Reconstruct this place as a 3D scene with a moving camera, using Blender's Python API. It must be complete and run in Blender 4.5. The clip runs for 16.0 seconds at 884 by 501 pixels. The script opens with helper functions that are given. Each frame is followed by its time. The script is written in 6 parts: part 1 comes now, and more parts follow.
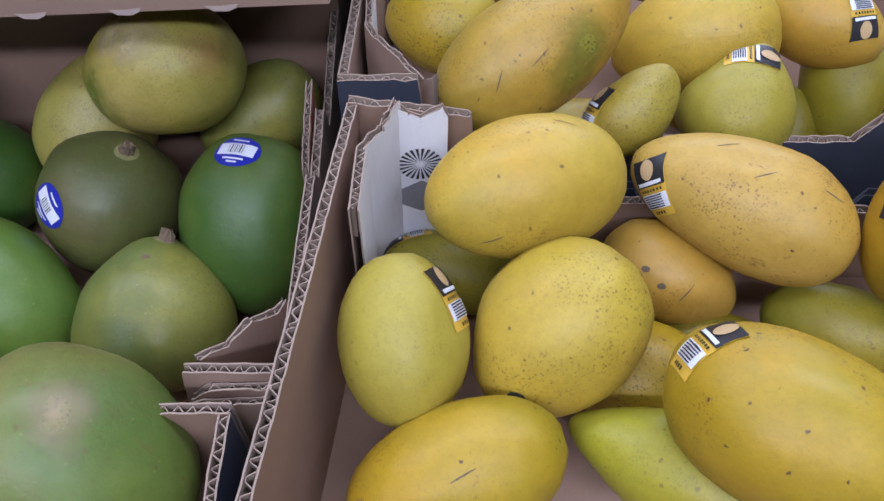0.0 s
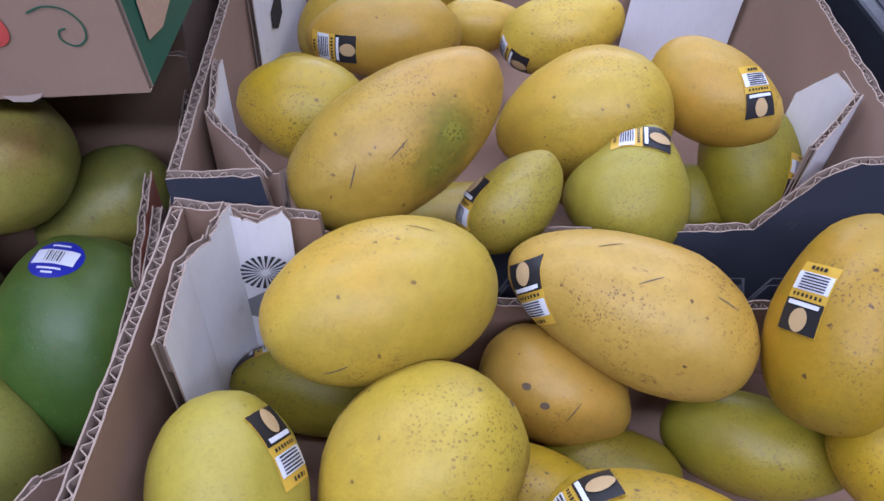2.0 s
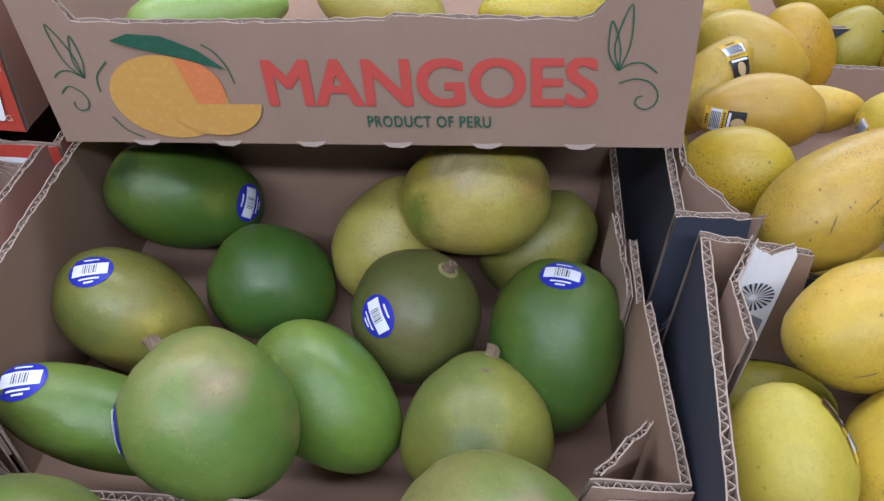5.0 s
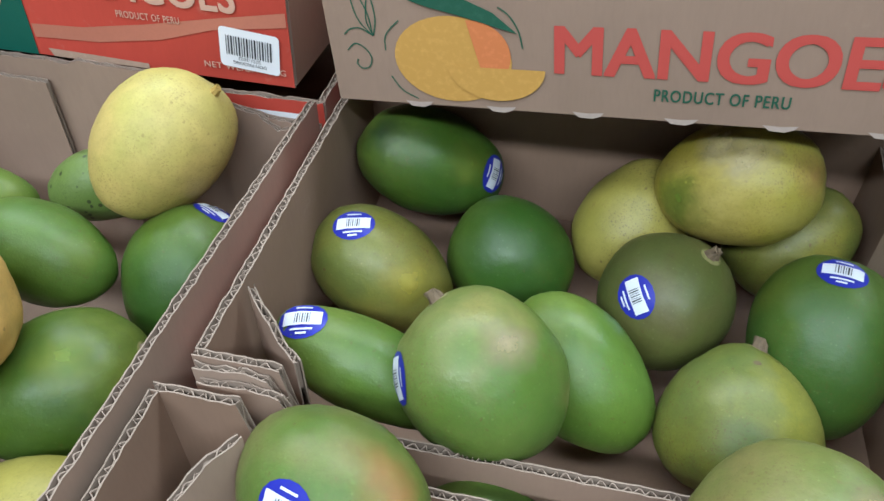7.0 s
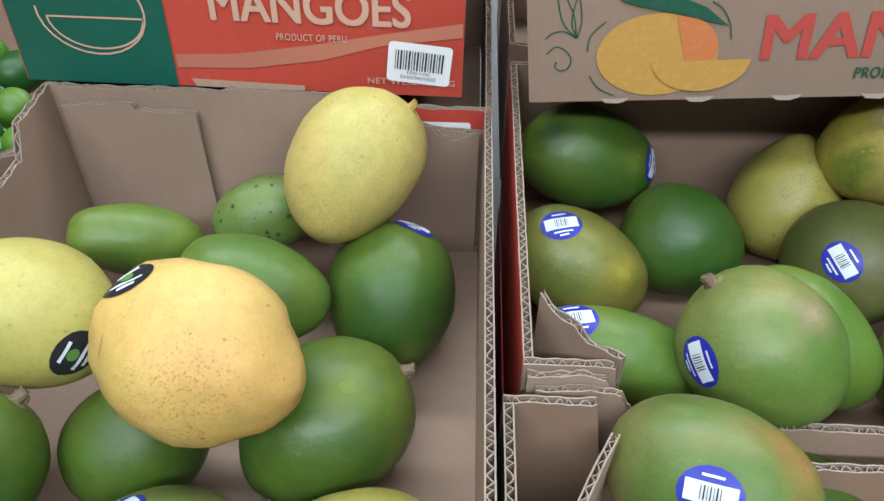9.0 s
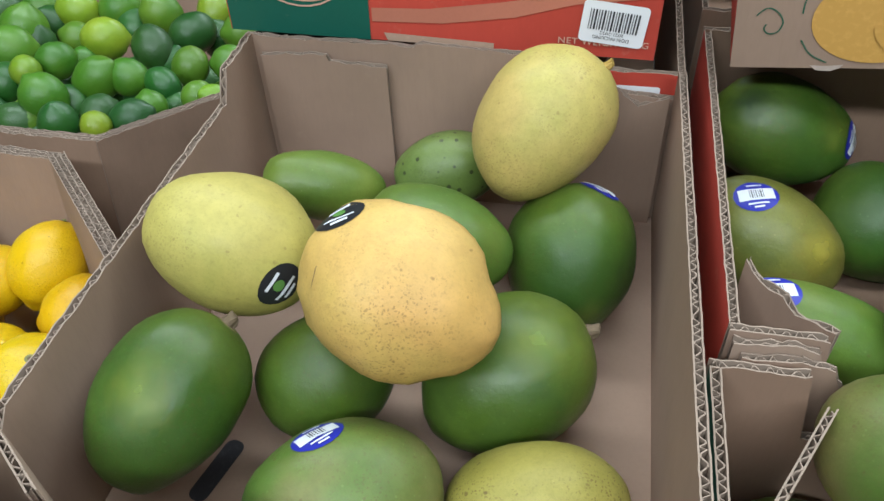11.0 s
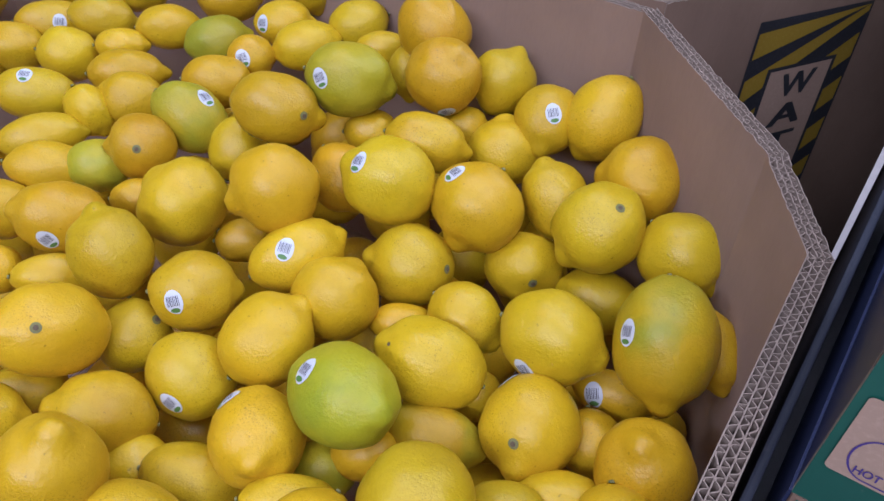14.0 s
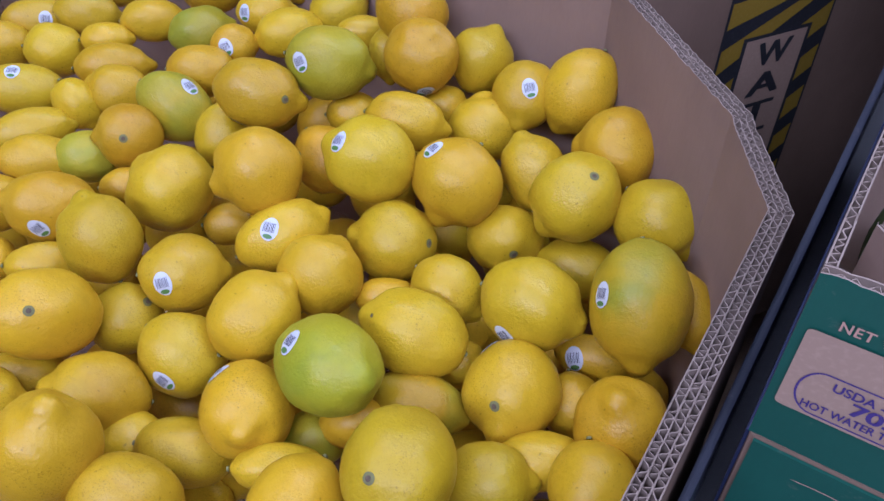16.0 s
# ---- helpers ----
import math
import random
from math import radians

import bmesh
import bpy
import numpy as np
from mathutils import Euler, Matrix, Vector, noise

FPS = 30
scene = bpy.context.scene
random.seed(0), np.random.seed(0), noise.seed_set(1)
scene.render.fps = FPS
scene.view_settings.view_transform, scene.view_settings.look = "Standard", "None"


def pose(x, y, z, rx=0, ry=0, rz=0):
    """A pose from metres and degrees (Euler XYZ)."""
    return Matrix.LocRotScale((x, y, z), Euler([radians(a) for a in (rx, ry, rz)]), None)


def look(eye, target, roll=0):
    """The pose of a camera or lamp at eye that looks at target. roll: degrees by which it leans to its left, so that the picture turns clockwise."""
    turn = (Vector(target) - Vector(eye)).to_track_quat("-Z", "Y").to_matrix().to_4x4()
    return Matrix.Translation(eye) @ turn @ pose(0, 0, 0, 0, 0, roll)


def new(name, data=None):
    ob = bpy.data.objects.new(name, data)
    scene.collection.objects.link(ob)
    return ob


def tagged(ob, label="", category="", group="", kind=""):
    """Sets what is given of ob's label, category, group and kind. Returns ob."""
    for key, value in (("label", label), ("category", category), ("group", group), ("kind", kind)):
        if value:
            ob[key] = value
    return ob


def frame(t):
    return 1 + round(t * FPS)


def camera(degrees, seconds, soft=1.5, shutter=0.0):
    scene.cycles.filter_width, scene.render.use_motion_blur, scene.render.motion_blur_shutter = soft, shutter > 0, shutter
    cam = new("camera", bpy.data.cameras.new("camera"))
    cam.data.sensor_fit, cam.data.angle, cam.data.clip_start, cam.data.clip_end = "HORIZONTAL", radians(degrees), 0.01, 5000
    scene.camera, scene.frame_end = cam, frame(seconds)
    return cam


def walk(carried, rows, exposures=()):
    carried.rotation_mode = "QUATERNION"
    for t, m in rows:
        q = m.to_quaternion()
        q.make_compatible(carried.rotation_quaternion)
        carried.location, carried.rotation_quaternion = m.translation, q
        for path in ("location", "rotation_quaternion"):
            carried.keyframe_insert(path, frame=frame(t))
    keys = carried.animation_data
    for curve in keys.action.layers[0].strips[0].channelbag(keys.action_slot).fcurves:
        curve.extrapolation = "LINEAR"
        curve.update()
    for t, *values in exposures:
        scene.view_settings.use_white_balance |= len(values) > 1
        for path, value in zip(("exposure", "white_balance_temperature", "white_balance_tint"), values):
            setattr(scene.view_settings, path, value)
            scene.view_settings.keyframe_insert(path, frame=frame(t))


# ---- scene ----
# the camera and its walk
cam = camera(59.7, 16.0, 1.5)
PATH = [
    (0, (0.021, 0.045, 1.389), (0.055, 1.544, 0.066), 0.7),
    (0.5, (0.052, 0.059, 1.396), (0.068, 1.615, 0.139), 1.0),
    (1, (0.08, 0.085, 1.391), (0.085, 1.642, 0.137), 0.9),
    (1.5, (0.09, 0.103, 1.388), (0.089, 1.664, 0.139), 0.4),
    (2, (0.066, 0.103, 1.38), (0.242, 1.674, 0.155), 2.4),
    (2.5, (0.057, 0.095, 1.394), (0.382, 1.704, 0.252), 2.6),
    (3, (0.018, 0.072, 1.402), (0.375, 1.693, 0.285), 1.9),
    (3.5, (-0.033, 0.055, 1.4), (0.301, 1.688, 0.294), 1.8),
    (4, (-0.083, 0.042, 1.401), (0.122, 1.704, 0.306), 1.7),
    (4.5, (-0.122, 0.037, 1.403), (-0.04, 1.718, 0.323), 1.6),
    (4.7, (-0.136, 0.031, 1.403), (-0.103, 1.717, 0.328), 1.9),
    (6.8, (-0.213, 0.01, 1.379), (-0.52, 1.663, 0.296), 2.7),
    (7, (-0.237, 0.008, 1.381), (-0.563, 1.658, 0.299), 2.4),
    (7.5, (-0.326, 0.002, 1.377), (-0.591, 1.661, 0.292), -0.5),
    (8, (-0.383, -0.017, 1.369), (-0.435, 1.664, 0.287), 1.5),
    (8.5, (-0.419, -0.023, 1.379), (-0.434, 1.665, 0.306), 1.4),
    (8.7, (-0.427, -0.024, 1.379), (-0.451, 1.667, 0.312), 1.3),
    (10.8, (-0.472, -0.034, 1.371), (-0.794, 1.612, 0.281), -1.0),
    (11, (-0.478, -0.038, 1.365), (-0.819, 1.594, 0.26), -0.5),
    (11.5, (-0.48, -0.032, 1.36), (-0.97, 1.515, 0.19), 1.4),
    (12, (-0.5, -0.033, 1.351), (-1.129, 1.437, 0.149), 1.8),
    (12.5, (-0.611, -0.078, 1.339), (-1.262, 1.342, 0.089), 2.1),
    (13, (-0.709, -0.118, 1.328), (-1.41, 1.266, 0.065), 4.2),
    (13.5, (-0.743, -0.141, 1.326), (-1.506, 1.182, 0.035), 4.1),
    (14, (-0.759, -0.147, 1.33), (-1.584, 1.117, 0.018), 2.8),
    (14.5, (-0.771, -0.153, 1.332), (-1.611, 1.084, 0.004), 1.9),
    (15, (-0.766, -0.159, 1.332), (-1.606, 1.078, 0.003), 1.5),
    (15.5, (-0.745, -0.153, 1.335), (-1.578, 1.092, 0.009), 0.7),
    (16, (-0.729, -0.155, 1.329), (-1.554, 1.093, 0.001), 0.5),
]
walk(cam, [(t, look(eye, target, roll)) for t, eye, target, roll in PATH],
     [(0, -0.38, 5500, 24), (2.5, -0.36, 5300, 29), (4.5, -0.24, 5650, 22), (7.0, 0.0, 5750, 3), (11.0, -0.16, 6000, 3), (13.0, -0.56, 6000, 17), (14.5, -0.68, 5100, 30), (16.0, -0.72, 5000, 33)])
LAMP = 150.0

# ---- world and lights ----
world = bpy.data.worlds.new("world")
scene.world = world
world.use_nodes = True
world.node_tree.nodes["Background"].inputs[0].default_value = (0.80, 0.86, 1.0, 1)
world.node_tree.nodes["Background"].inputs[1].default_value = 0.03


def ceiling_lamp(x, y, w, d, watts):
    data = bpy.data.lights.new("ceiling_lamp", "AREA")
    data.shape, data.size, data.size_y, data.energy = "RECTANGLE", w, d, watts
    data.color = (0.93, 0.965, 1.0)
    ob = new("ceiling_lamp", data)
    ob.matrix_world = pose(x, y, 3.36)
    return ob


# The last row is added, unseen, to brighten the floor behind the stand
for row, mid, share in ((-2.7, -0.4, 1.75), (-0.9, -0.4, 0.45), (0.9, -0.4, 0.65), (3.8, 1.0, 1.3)):
    ceiling_lamp(mid, row, 4.6, 0.4, LAMP * share)


# ---- materials ----
def material(name, rough=0.7, metal=0.0, spec=0.5):
    mat = bpy.data.materials.new(name)
    mat.use_nodes = True
    nodes, links = mat.node_tree.nodes, mat.node_tree.links
    shader = nodes["Principled BSDF"]
    shader.inputs["Roughness"].default_value = rough
    shader.inputs["Metallic"].default_value = metal
    shader.inputs["Specular IOR Level"].default_value = spec
    return mat, nodes, links, shader


def socket(links, target, value):
    if hasattr(value, "is_output"):
        links.new(value, target)
    else:
        target.default_value = value if isinstance(value, (int, float)) else (*value, 1)[:4]


def mix(nodes, links, fac, a, b, mode="MIX"):
    n = nodes.new("ShaderNodeMix")
    n.data_type, n.blend_type = "RGBA", mode
    socket(links, n.inputs[0], fac)
    socket(links, n.inputs[6], a)
    socket(links, n.inputs[7], b)
    return n.outputs[2]


def place(nodes, links, scale=(1, 1, 1), vary=True):
    """Object coordinates in metres, shifted at random from object to object."""
    tc = nodes.new("ShaderNodeTexCoord")
    mp = nodes.new("ShaderNodeMapping")
    mp.inputs["Scale"].default_value = scale
    links.new(tc.outputs["Object"], mp.inputs["Vector"])
    if vary:
        info = nodes.new("ShaderNodeObjectInfo")
        mul = nodes.new("ShaderNodeMath")
        mul.operation = "MULTIPLY"
        mul.inputs[1].default_value = 37.0
        links.new(info.outputs["Random"], mul.inputs[0])
        comb = nodes.new("ShaderNodeCombineXYZ")
        for i in range(3):
            links.new(mul.outputs[0], comb.inputs[i])
        links.new(comb.outputs[0], mp.inputs["Location"])
    return mp.outputs[0]


def noise_of(nodes, links, vec, scale, detail=3.0, rough=0.55):
    n = nodes.new("ShaderNodeTexNoise")
    n.inputs["Scale"].default_value, n.inputs["Detail"].default_value, n.inputs["Roughness"].default_value = scale, detail, rough
    links.new(vec, n.inputs["Vector"])
    return n.outputs[0]


def ramp(nodes, links, fac, lo, hi):
    n = nodes.new("ShaderNodeMapRange")
    n.inputs["From Min"].default_value, n.inputs["From Max"].default_value = lo, hi
    links.new(fac, n.inputs["Value"])
    return n.outputs[0]


def times(nodes, links, a, b):
    n = nodes.new("ShaderNodeMath")
    n.operation = "MULTIPLY"
    socket(links, n.inputs[0], a)
    socket(links, n.inputs[1], b)
    return n.outputs[0]


def bump(nodes, links, shader, height, strength, distance):
    n = nodes.new("ShaderNodeBump")
    n.inputs["Strength"].default_value, n.inputs["Distance"].default_value = strength, distance
    links.new(height, n.inputs["Height"])
    links.new(n.outputs[0], shader.inputs["Normal"])


def board(name, colour, wear=(0.40, 0.29, 0.21), amount=0.15, rough=0.85):
    """Paper-faced corrugated board: fibres, faint flute lines, scuffs."""
    mat, nodes, links, shader = material(name, rough, spec=0.25)
    vec = place(nodes, links)
    big = noise_of(nodes, links, vec, 9, 4)
    fine = noise_of(nodes, links, place(nodes, links, (1, 1, 0.22)), 420, 2)
    lines = noise_of(nodes, links, place(nodes, links, (1, 1, 0.03)), 110, 1)
    c = mix(nodes, links, ramp(nodes, links, big, 0.3, 0.7), [v * 0.88 for v in colour], [min(1, v * 1.08) for v in colour])
    c = mix(nodes, links, times(nodes, links, ramp(nodes, links, fine, 0.42, 0.72), 0.10), c, [v * 0.6 for v in colour])
    c = mix(nodes, links, times(nodes, links, ramp(nodes, links, lines, 0.45, 0.7), 0.06), c, [v * 0.7 for v in colour])
    scuff = noise_of(nodes, links, vec, 55, 5, 0.7)
    c = mix(nodes, links, times(nodes, links, ramp(nodes, links, scuff, 0.62, 0.72), amount), c, wear)
    links.new(c, shader.inputs["Base Color"])
    bump(nodes, links, shader, lines, 0.14, 0.0006)
    return mat


KRAFT = board("kraft_board", (0.320, 0.218, 0.160))
# Darker copy of the kraft: shade put into the colour of floors and recesses
KRAFT_SHADED = board("kraft_board_shaded", (0.275, 0.178, 0.122))
KRAFT_PALE = board("kraft_board_pale", (0.365, 0.262, 0.198))
FLUTE = board("flute_paper", (0.295, 0.226, 0.176), rough=0.9)
WHITE_BOARD = board("white_board", (0.76, 0.76, 0.785), (0.396, 0.317, 0.246), 0.25, 0.6)
RED_BOARD = board("red_board", (0.493, 0.066, 0.044), (0.484, 0.220, 0.158), 0.25, 0.55)
GREEN_BOARD = board("green_board", (0.016, 0.105, 0.072), (0.264, 0.264, 0.194), 0.25, 0.5)
SALMON_BOARD = board("salmon_board", (0.484, 0.176, 0.114), (0.484, 0.282, 0.194), 0.2, 0.6)
BLUE_BOARD = board("blue_board", (0.026, 0.035, 0.088), (0.176, 0.176, 0.220), 0.2, 0.5)
NAVY_BOARD = board("navy_board", (0.05, 0.055, 0.075), (0.25, 0.22, 0.2), 0.2, 0.5)


def ink(name, colour, rough=0.6, grain=0.25):
    mat, nodes, links, shader = material(name, rough, spec=0.3)
    n = noise_of(nodes, links, place(nodes, links), 300, 3)
    c = mix(nodes, links, times(nodes, links, ramp(nodes, links, n, 0.5, 0.8), grain), colour, [min(1, v * 1.5 + 0.05) for v in colour])
    links.new(c, shader.inputs["Base Color"])
    return mat


RED_INK = ink("red_ink", (0.50, 0.075, 0.06))
GREEN_INK = ink("green_ink", (0.025, 0.10, 0.06))
ORANGE_INK = ink("orange_ink", (0.62, 0.20, 0.07))
YELLOW_INK = ink("yellow_ink", (0.56, 0.31, 0.075))
PALE_PAPER = ink("torn_paper", (0.44, 0.35, 0.30), 0.85)
BLACK_INK = ink("black_ink", (0.03, 0.03, 0.035))
GREY_INK = ink("grey_ink", (0.22, 0.22, 0.24))
VIOLET_INK = ink("violet_ink", (0.08, 0.05, 0.22))
PALE_INK = ink("pale_ink", (0.60, 0.36, 0.27))
TAN_INK = ink("tan_ink", (0.44, 0.30, 0.215))
HAZARD_INK = ink("hazard_ink", (0.33, 0.21, 0.02))
LABEL_WHITE = ink("label_paper", (0.80, 0.80, 0.82), 0.45, 0.05)
STICKER_BLUE = ink("sticker_blue", (0.02, 0.025, 0.30), 0.35, 0.05)
STICKER_BLACK = ink("sticker_black", (0.02, 0.02, 0.022), 0.35, 0.05)
STICKER_WHITE = ink("sticker_white", (0.64, 0.66, 0.70), 0.4, 0.05)
STICKER_YELLOW = ink("sticker_yellow", (0.58, 0.37, 0.04), 0.35, 0.05)
STICKER_GOLD = ink("sticker_gold", (0.45, 0.32, 0.16), 0.35, 0.05)
STICKER_GREEN = ink("sticker_green", (0.10, 0.22, 0.05), 0.4, 0.05)


def chance(nodes, links, cells):
    """A random number for each cell of a Voronoi texture."""
    split = nodes.new("ShaderNodeSeparateColor")
    links.new(cells.outputs["Color"], split.inputs[0])
    return split.outputs[0]


def peel(name, main, alt, third, rough=0.46, spot=(0.10, 0.05, 0.02), spots=0.5, pores=0.0, lenticel=0.0, lo=0.4, hi=0.62, dimple=0.0, hue=0.03, scuff=0.0, wax=0.1, bold=0.0):
    """Fruit skin: broad blotches of three colours, speckles, pale lenticels and pores."""
    mat, nodes, links, shader = material(name, rough, spec=0.42)
    main, alt, third = [[v * 0.88 for v in col] for col in (main, alt, third)]
    vec = place(nodes, links)
    warp = nodes.new("ShaderNodeVectorMath")
    warp.operation = "MULTIPLY_ADD"
    wn = nodes.new("ShaderNodeTexNoise")
    wn.inputs["Scale"].default_value, wn.inputs["Detail"].default_value = 260, 3
    links.new(vec, wn.inputs["Vector"])
    links.new(wn.outputs["Color"], warp.inputs[0])
    warp.inputs[1].default_value = (0.004, 0.004, 0.004)
    links.new(vec, warp.inputs[2])
    bent = warp.outputs[0]
    c = mix(nodes, links, ramp(nodes, links, noise_of(nodes, links, vec, 9, 2), lo, hi), main, alt)
    c = mix(nodes, links, times(nodes, links, ramp(nodes, links, noise_of(nodes, links, vec, 15, 3), 0.52, 0.75), 0.85), c, third)
    split = nodes.new("ShaderNodeSeparateXYZ")
    tc = nodes.new("ShaderNodeTexCoord")
    links.new(tc.outputs["Object"], split.inputs[0])
    wob = nodes.new("ShaderNodeMath")
    wob.operation = "MULTIPLY_ADD"
    wob.inputs[1].default_value = 0.06
    links.new(noise_of(nodes, links, vec, 14, 3), wob.inputs[0])
    links.new(split.outputs[0], wob.inputs[2])
    c = mix(nodes, links, times(nodes, links, ramp(nodes, links, wob.outputs[0], 0.02, -0.03), 0.55), c, third)
    c = mix(nodes, links, times(nodes, links, ramp(nodes, links, noise_of(nodes, links, vec, 42, 4, 0.6), 0.46, 0.66), 0.06 if dimple else 0.26), c, [v * 0.78 for v in alt])
    shader.inputs["Coat Weight"].default_value, shader.inputs["Coat Roughness"].default_value = wax, 0.42
    c = mix(nodes, links, times(nodes, links, ramp(nodes, links, noise_of(nodes, links, vec, 120, 5, 0.65), 0.38, 0.72), 0.18 if dimple else 0.34), c, [v * 0.60 for v in main])
    if scuff:
        sc = noise_of(nodes, links, place(nodes, links, (1, 2.2, 1.6)), 26, 6, 0.75)
        c = mix(nodes, links, times(nodes, links, ramp(nodes, links, sc, 0.58, 0.72), scuff), c, [v * 0.45 + 0.02 for v in third])
    if lenticel:
        v = nodes.new("ShaderNodeTexVoronoi")
        v.inputs["Scale"].default_value = 260
        links.new(vec, v.inputs["Vector"])
        dots = times(nodes, links, ramp(nodes, links, v.outputs["Distance"], 0.2, 0.06), ramp(nodes, links, chance(nodes, links, v), 0.3, 0.9))
        c = mix(nodes, links, times(nodes, links, dots, lenticel * 0.75), c, [min(1, a * 1.6 + 0.08) for a in alt])
    if spots:
        v = nodes.new("ShaderNodeTexVoronoi")
        v.inputs["Scale"].default_value = 620
        links.new(bent, v.inputs["Vector"])
        dots = times(nodes, links, ramp(nodes, links, v.outputs["Distance"], 0.46, 0.24), ramp(nodes, links, chance(nodes, links, v), 0.15, 0.55))
        patch = ramp(nodes, links, noise_of(nodes, links, vec, 17, 5, 0.7), 0.46, 0.62)
        c = mix(nodes, links, times(nodes, links, times(nodes, links, dots, patch), spots), c, spot)
        blot = noise_of(nodes, links, place(nodes, links, (1, 1.9, 1.4)), 64, 6, 0.72)
        c = mix(nodes, links, times(nodes, links, ramp(nodes, links, blot, 0.63, 0.70), 0.7 * spots), c, [v * 1.5 for v in spot])
        lone = nodes.new("ShaderNodeTexVoronoi")
        lone.inputs["Scale"].default_value = 95
        links.new(bent, lone.inputs["Vector"])
        c = mix(nodes, links, times(nodes, links, ramp(nodes, links, lone.outputs["Distance"], 0.11, 0.06), min(1.0, 1.1 * spots)), c, spot)
    if bold:
        v = nodes.new("ShaderNodeTexVoronoi")
        v.inputs["Scale"].default_value = 170
        links.new(vec, v.inputs["Vector"])
        dots = times(nodes, links, ramp(nodes, links, v.outputs["Distance"], 0.30, 0.22), ramp(nodes, links, chance(nodes, links, v), 0.45, 0.55))
        c = mix(nodes, links, times(nodes, links, dots, bold), c, spot)
    info = nodes.new("ShaderNodeObjectInfo")
    grit = noise_of(nodes, links, vec, 520, 3, 0.7)
    c = mix(nodes, links, times(nodes, links, ramp(nodes, links, grit, 0.5, 0.72), 0.10 if dimple else 0.22), c, [v * 0.5 for v in third])
    hsv = nodes.new("ShaderNodeHueSaturation")
    hsv.inputs["Saturation"].default_value = 1.03
    links.new(ramp(nodes, links, info.outputs["Random"], 0, 1), hsv.inputs["Value"])
    hsv.inputs["Value"].default_value = 1
    val = nodes.new("ShaderNodeMapRange")
    val.inputs["To Min"].default_value, val.inputs["To Max"].default_value = 0.88, 1.12
    links.new(info.outputs["Random"], val.inputs["Value"])
    links.new(val.outputs[0], hsv.inputs["Value"])
    hv = nodes.new("ShaderNodeMapRange")
    hv.inputs["To Min"].default_value, hv.inputs["To Max"].default_value = 0.5 - hue * 0.5, 0.5 + hue * 0.5
    frac = nodes.new("ShaderNodeMath")
    frac.operation = "FRACT"
    links.new(times(nodes, links, info.outputs["Random"], 13.7), frac.inputs[0])
    links.new(frac.outputs[0], hv.inputs["Value"])
    links.new(hv.outputs[0], hsv.inputs["Hue"])
    links.new(c, hsv.inputs["Color"])
    links.new(hsv.outputs[0], shader.inputs["Base Color"])
    if dimple:
        pore = noise_of(nodes, links, vec, 360, 3)
        bump(nodes, links, shader, pore, dimple * 0.9, 0.0018)
    else:
        bump(nodes, links, shader, noise_of(nodes, links, vec, 95, 5, 0.65), 0.26, 0.002)
    sheen = nodes.new("ShaderNodeMapRange")
    sheen.inputs["To Min"].default_value, sheen.inputs["To Max"].default_value = rough - 0.08, rough + 0.16
    links.new(ramp(nodes, links, noise_of(nodes, links, vec, 38, 4, 0.65), 0.35, 0.68), sheen.inputs["Value"])
    links.new(sheen.outputs[0], shader.inputs["Roughness"])
    return mat


ATAULFO = {
    "yellow": peel("ataulfo_yellow", (0.486, 0.346, 0.045), (0.502, 0.318, 0.038), (0.446, 0.341, 0.045), spots=0.7, scuff=0.12),
    "gold": peel("ataulfo_gold", (0.446, 0.294, 0.020), (0.470, 0.270, 0.018), (0.324, 0.262, 0.020), spots=0.9, scuff=0.15),
    "tan": peel("ataulfo_tan", (0.494, 0.302, 0.062), (0.502, 0.270, 0.045), (0.421, 0.262, 0.045), spots=1.0, spot=(0.097, 0.041, 0.016), scuff=0.15),
    "lemon": peel("ataulfo_lemon", (0.437, 0.349, 0.052), (0.421, 0.333, 0.040), (0.470, 0.333, 0.045), spots=0.4, scuff=0.1),
    "lime": peel("ataulfo_lime", (0.356, 0.310, 0.038), (0.421, 0.318, 0.038), (0.292, 0.278, 0.027), spots=0.5, scuff=0.1),
    # olive: skin darkened with painted-in shade, mostly for mangoes lying low
    "olive": peel("ataulfo_olive_shade", (0.292, 0.238, 0.023), (0.340, 0.246, 0.020), (0.235, 0.215, 0.018), spots=0.6, scuff=0.1),
    "green": peel("ataulfo_green", (0.324, 0.302, 0.023), (0.389, 0.310, 0.025), (0.211, 0.262, 0.023), spots=0.5, scuff=0.1),
}
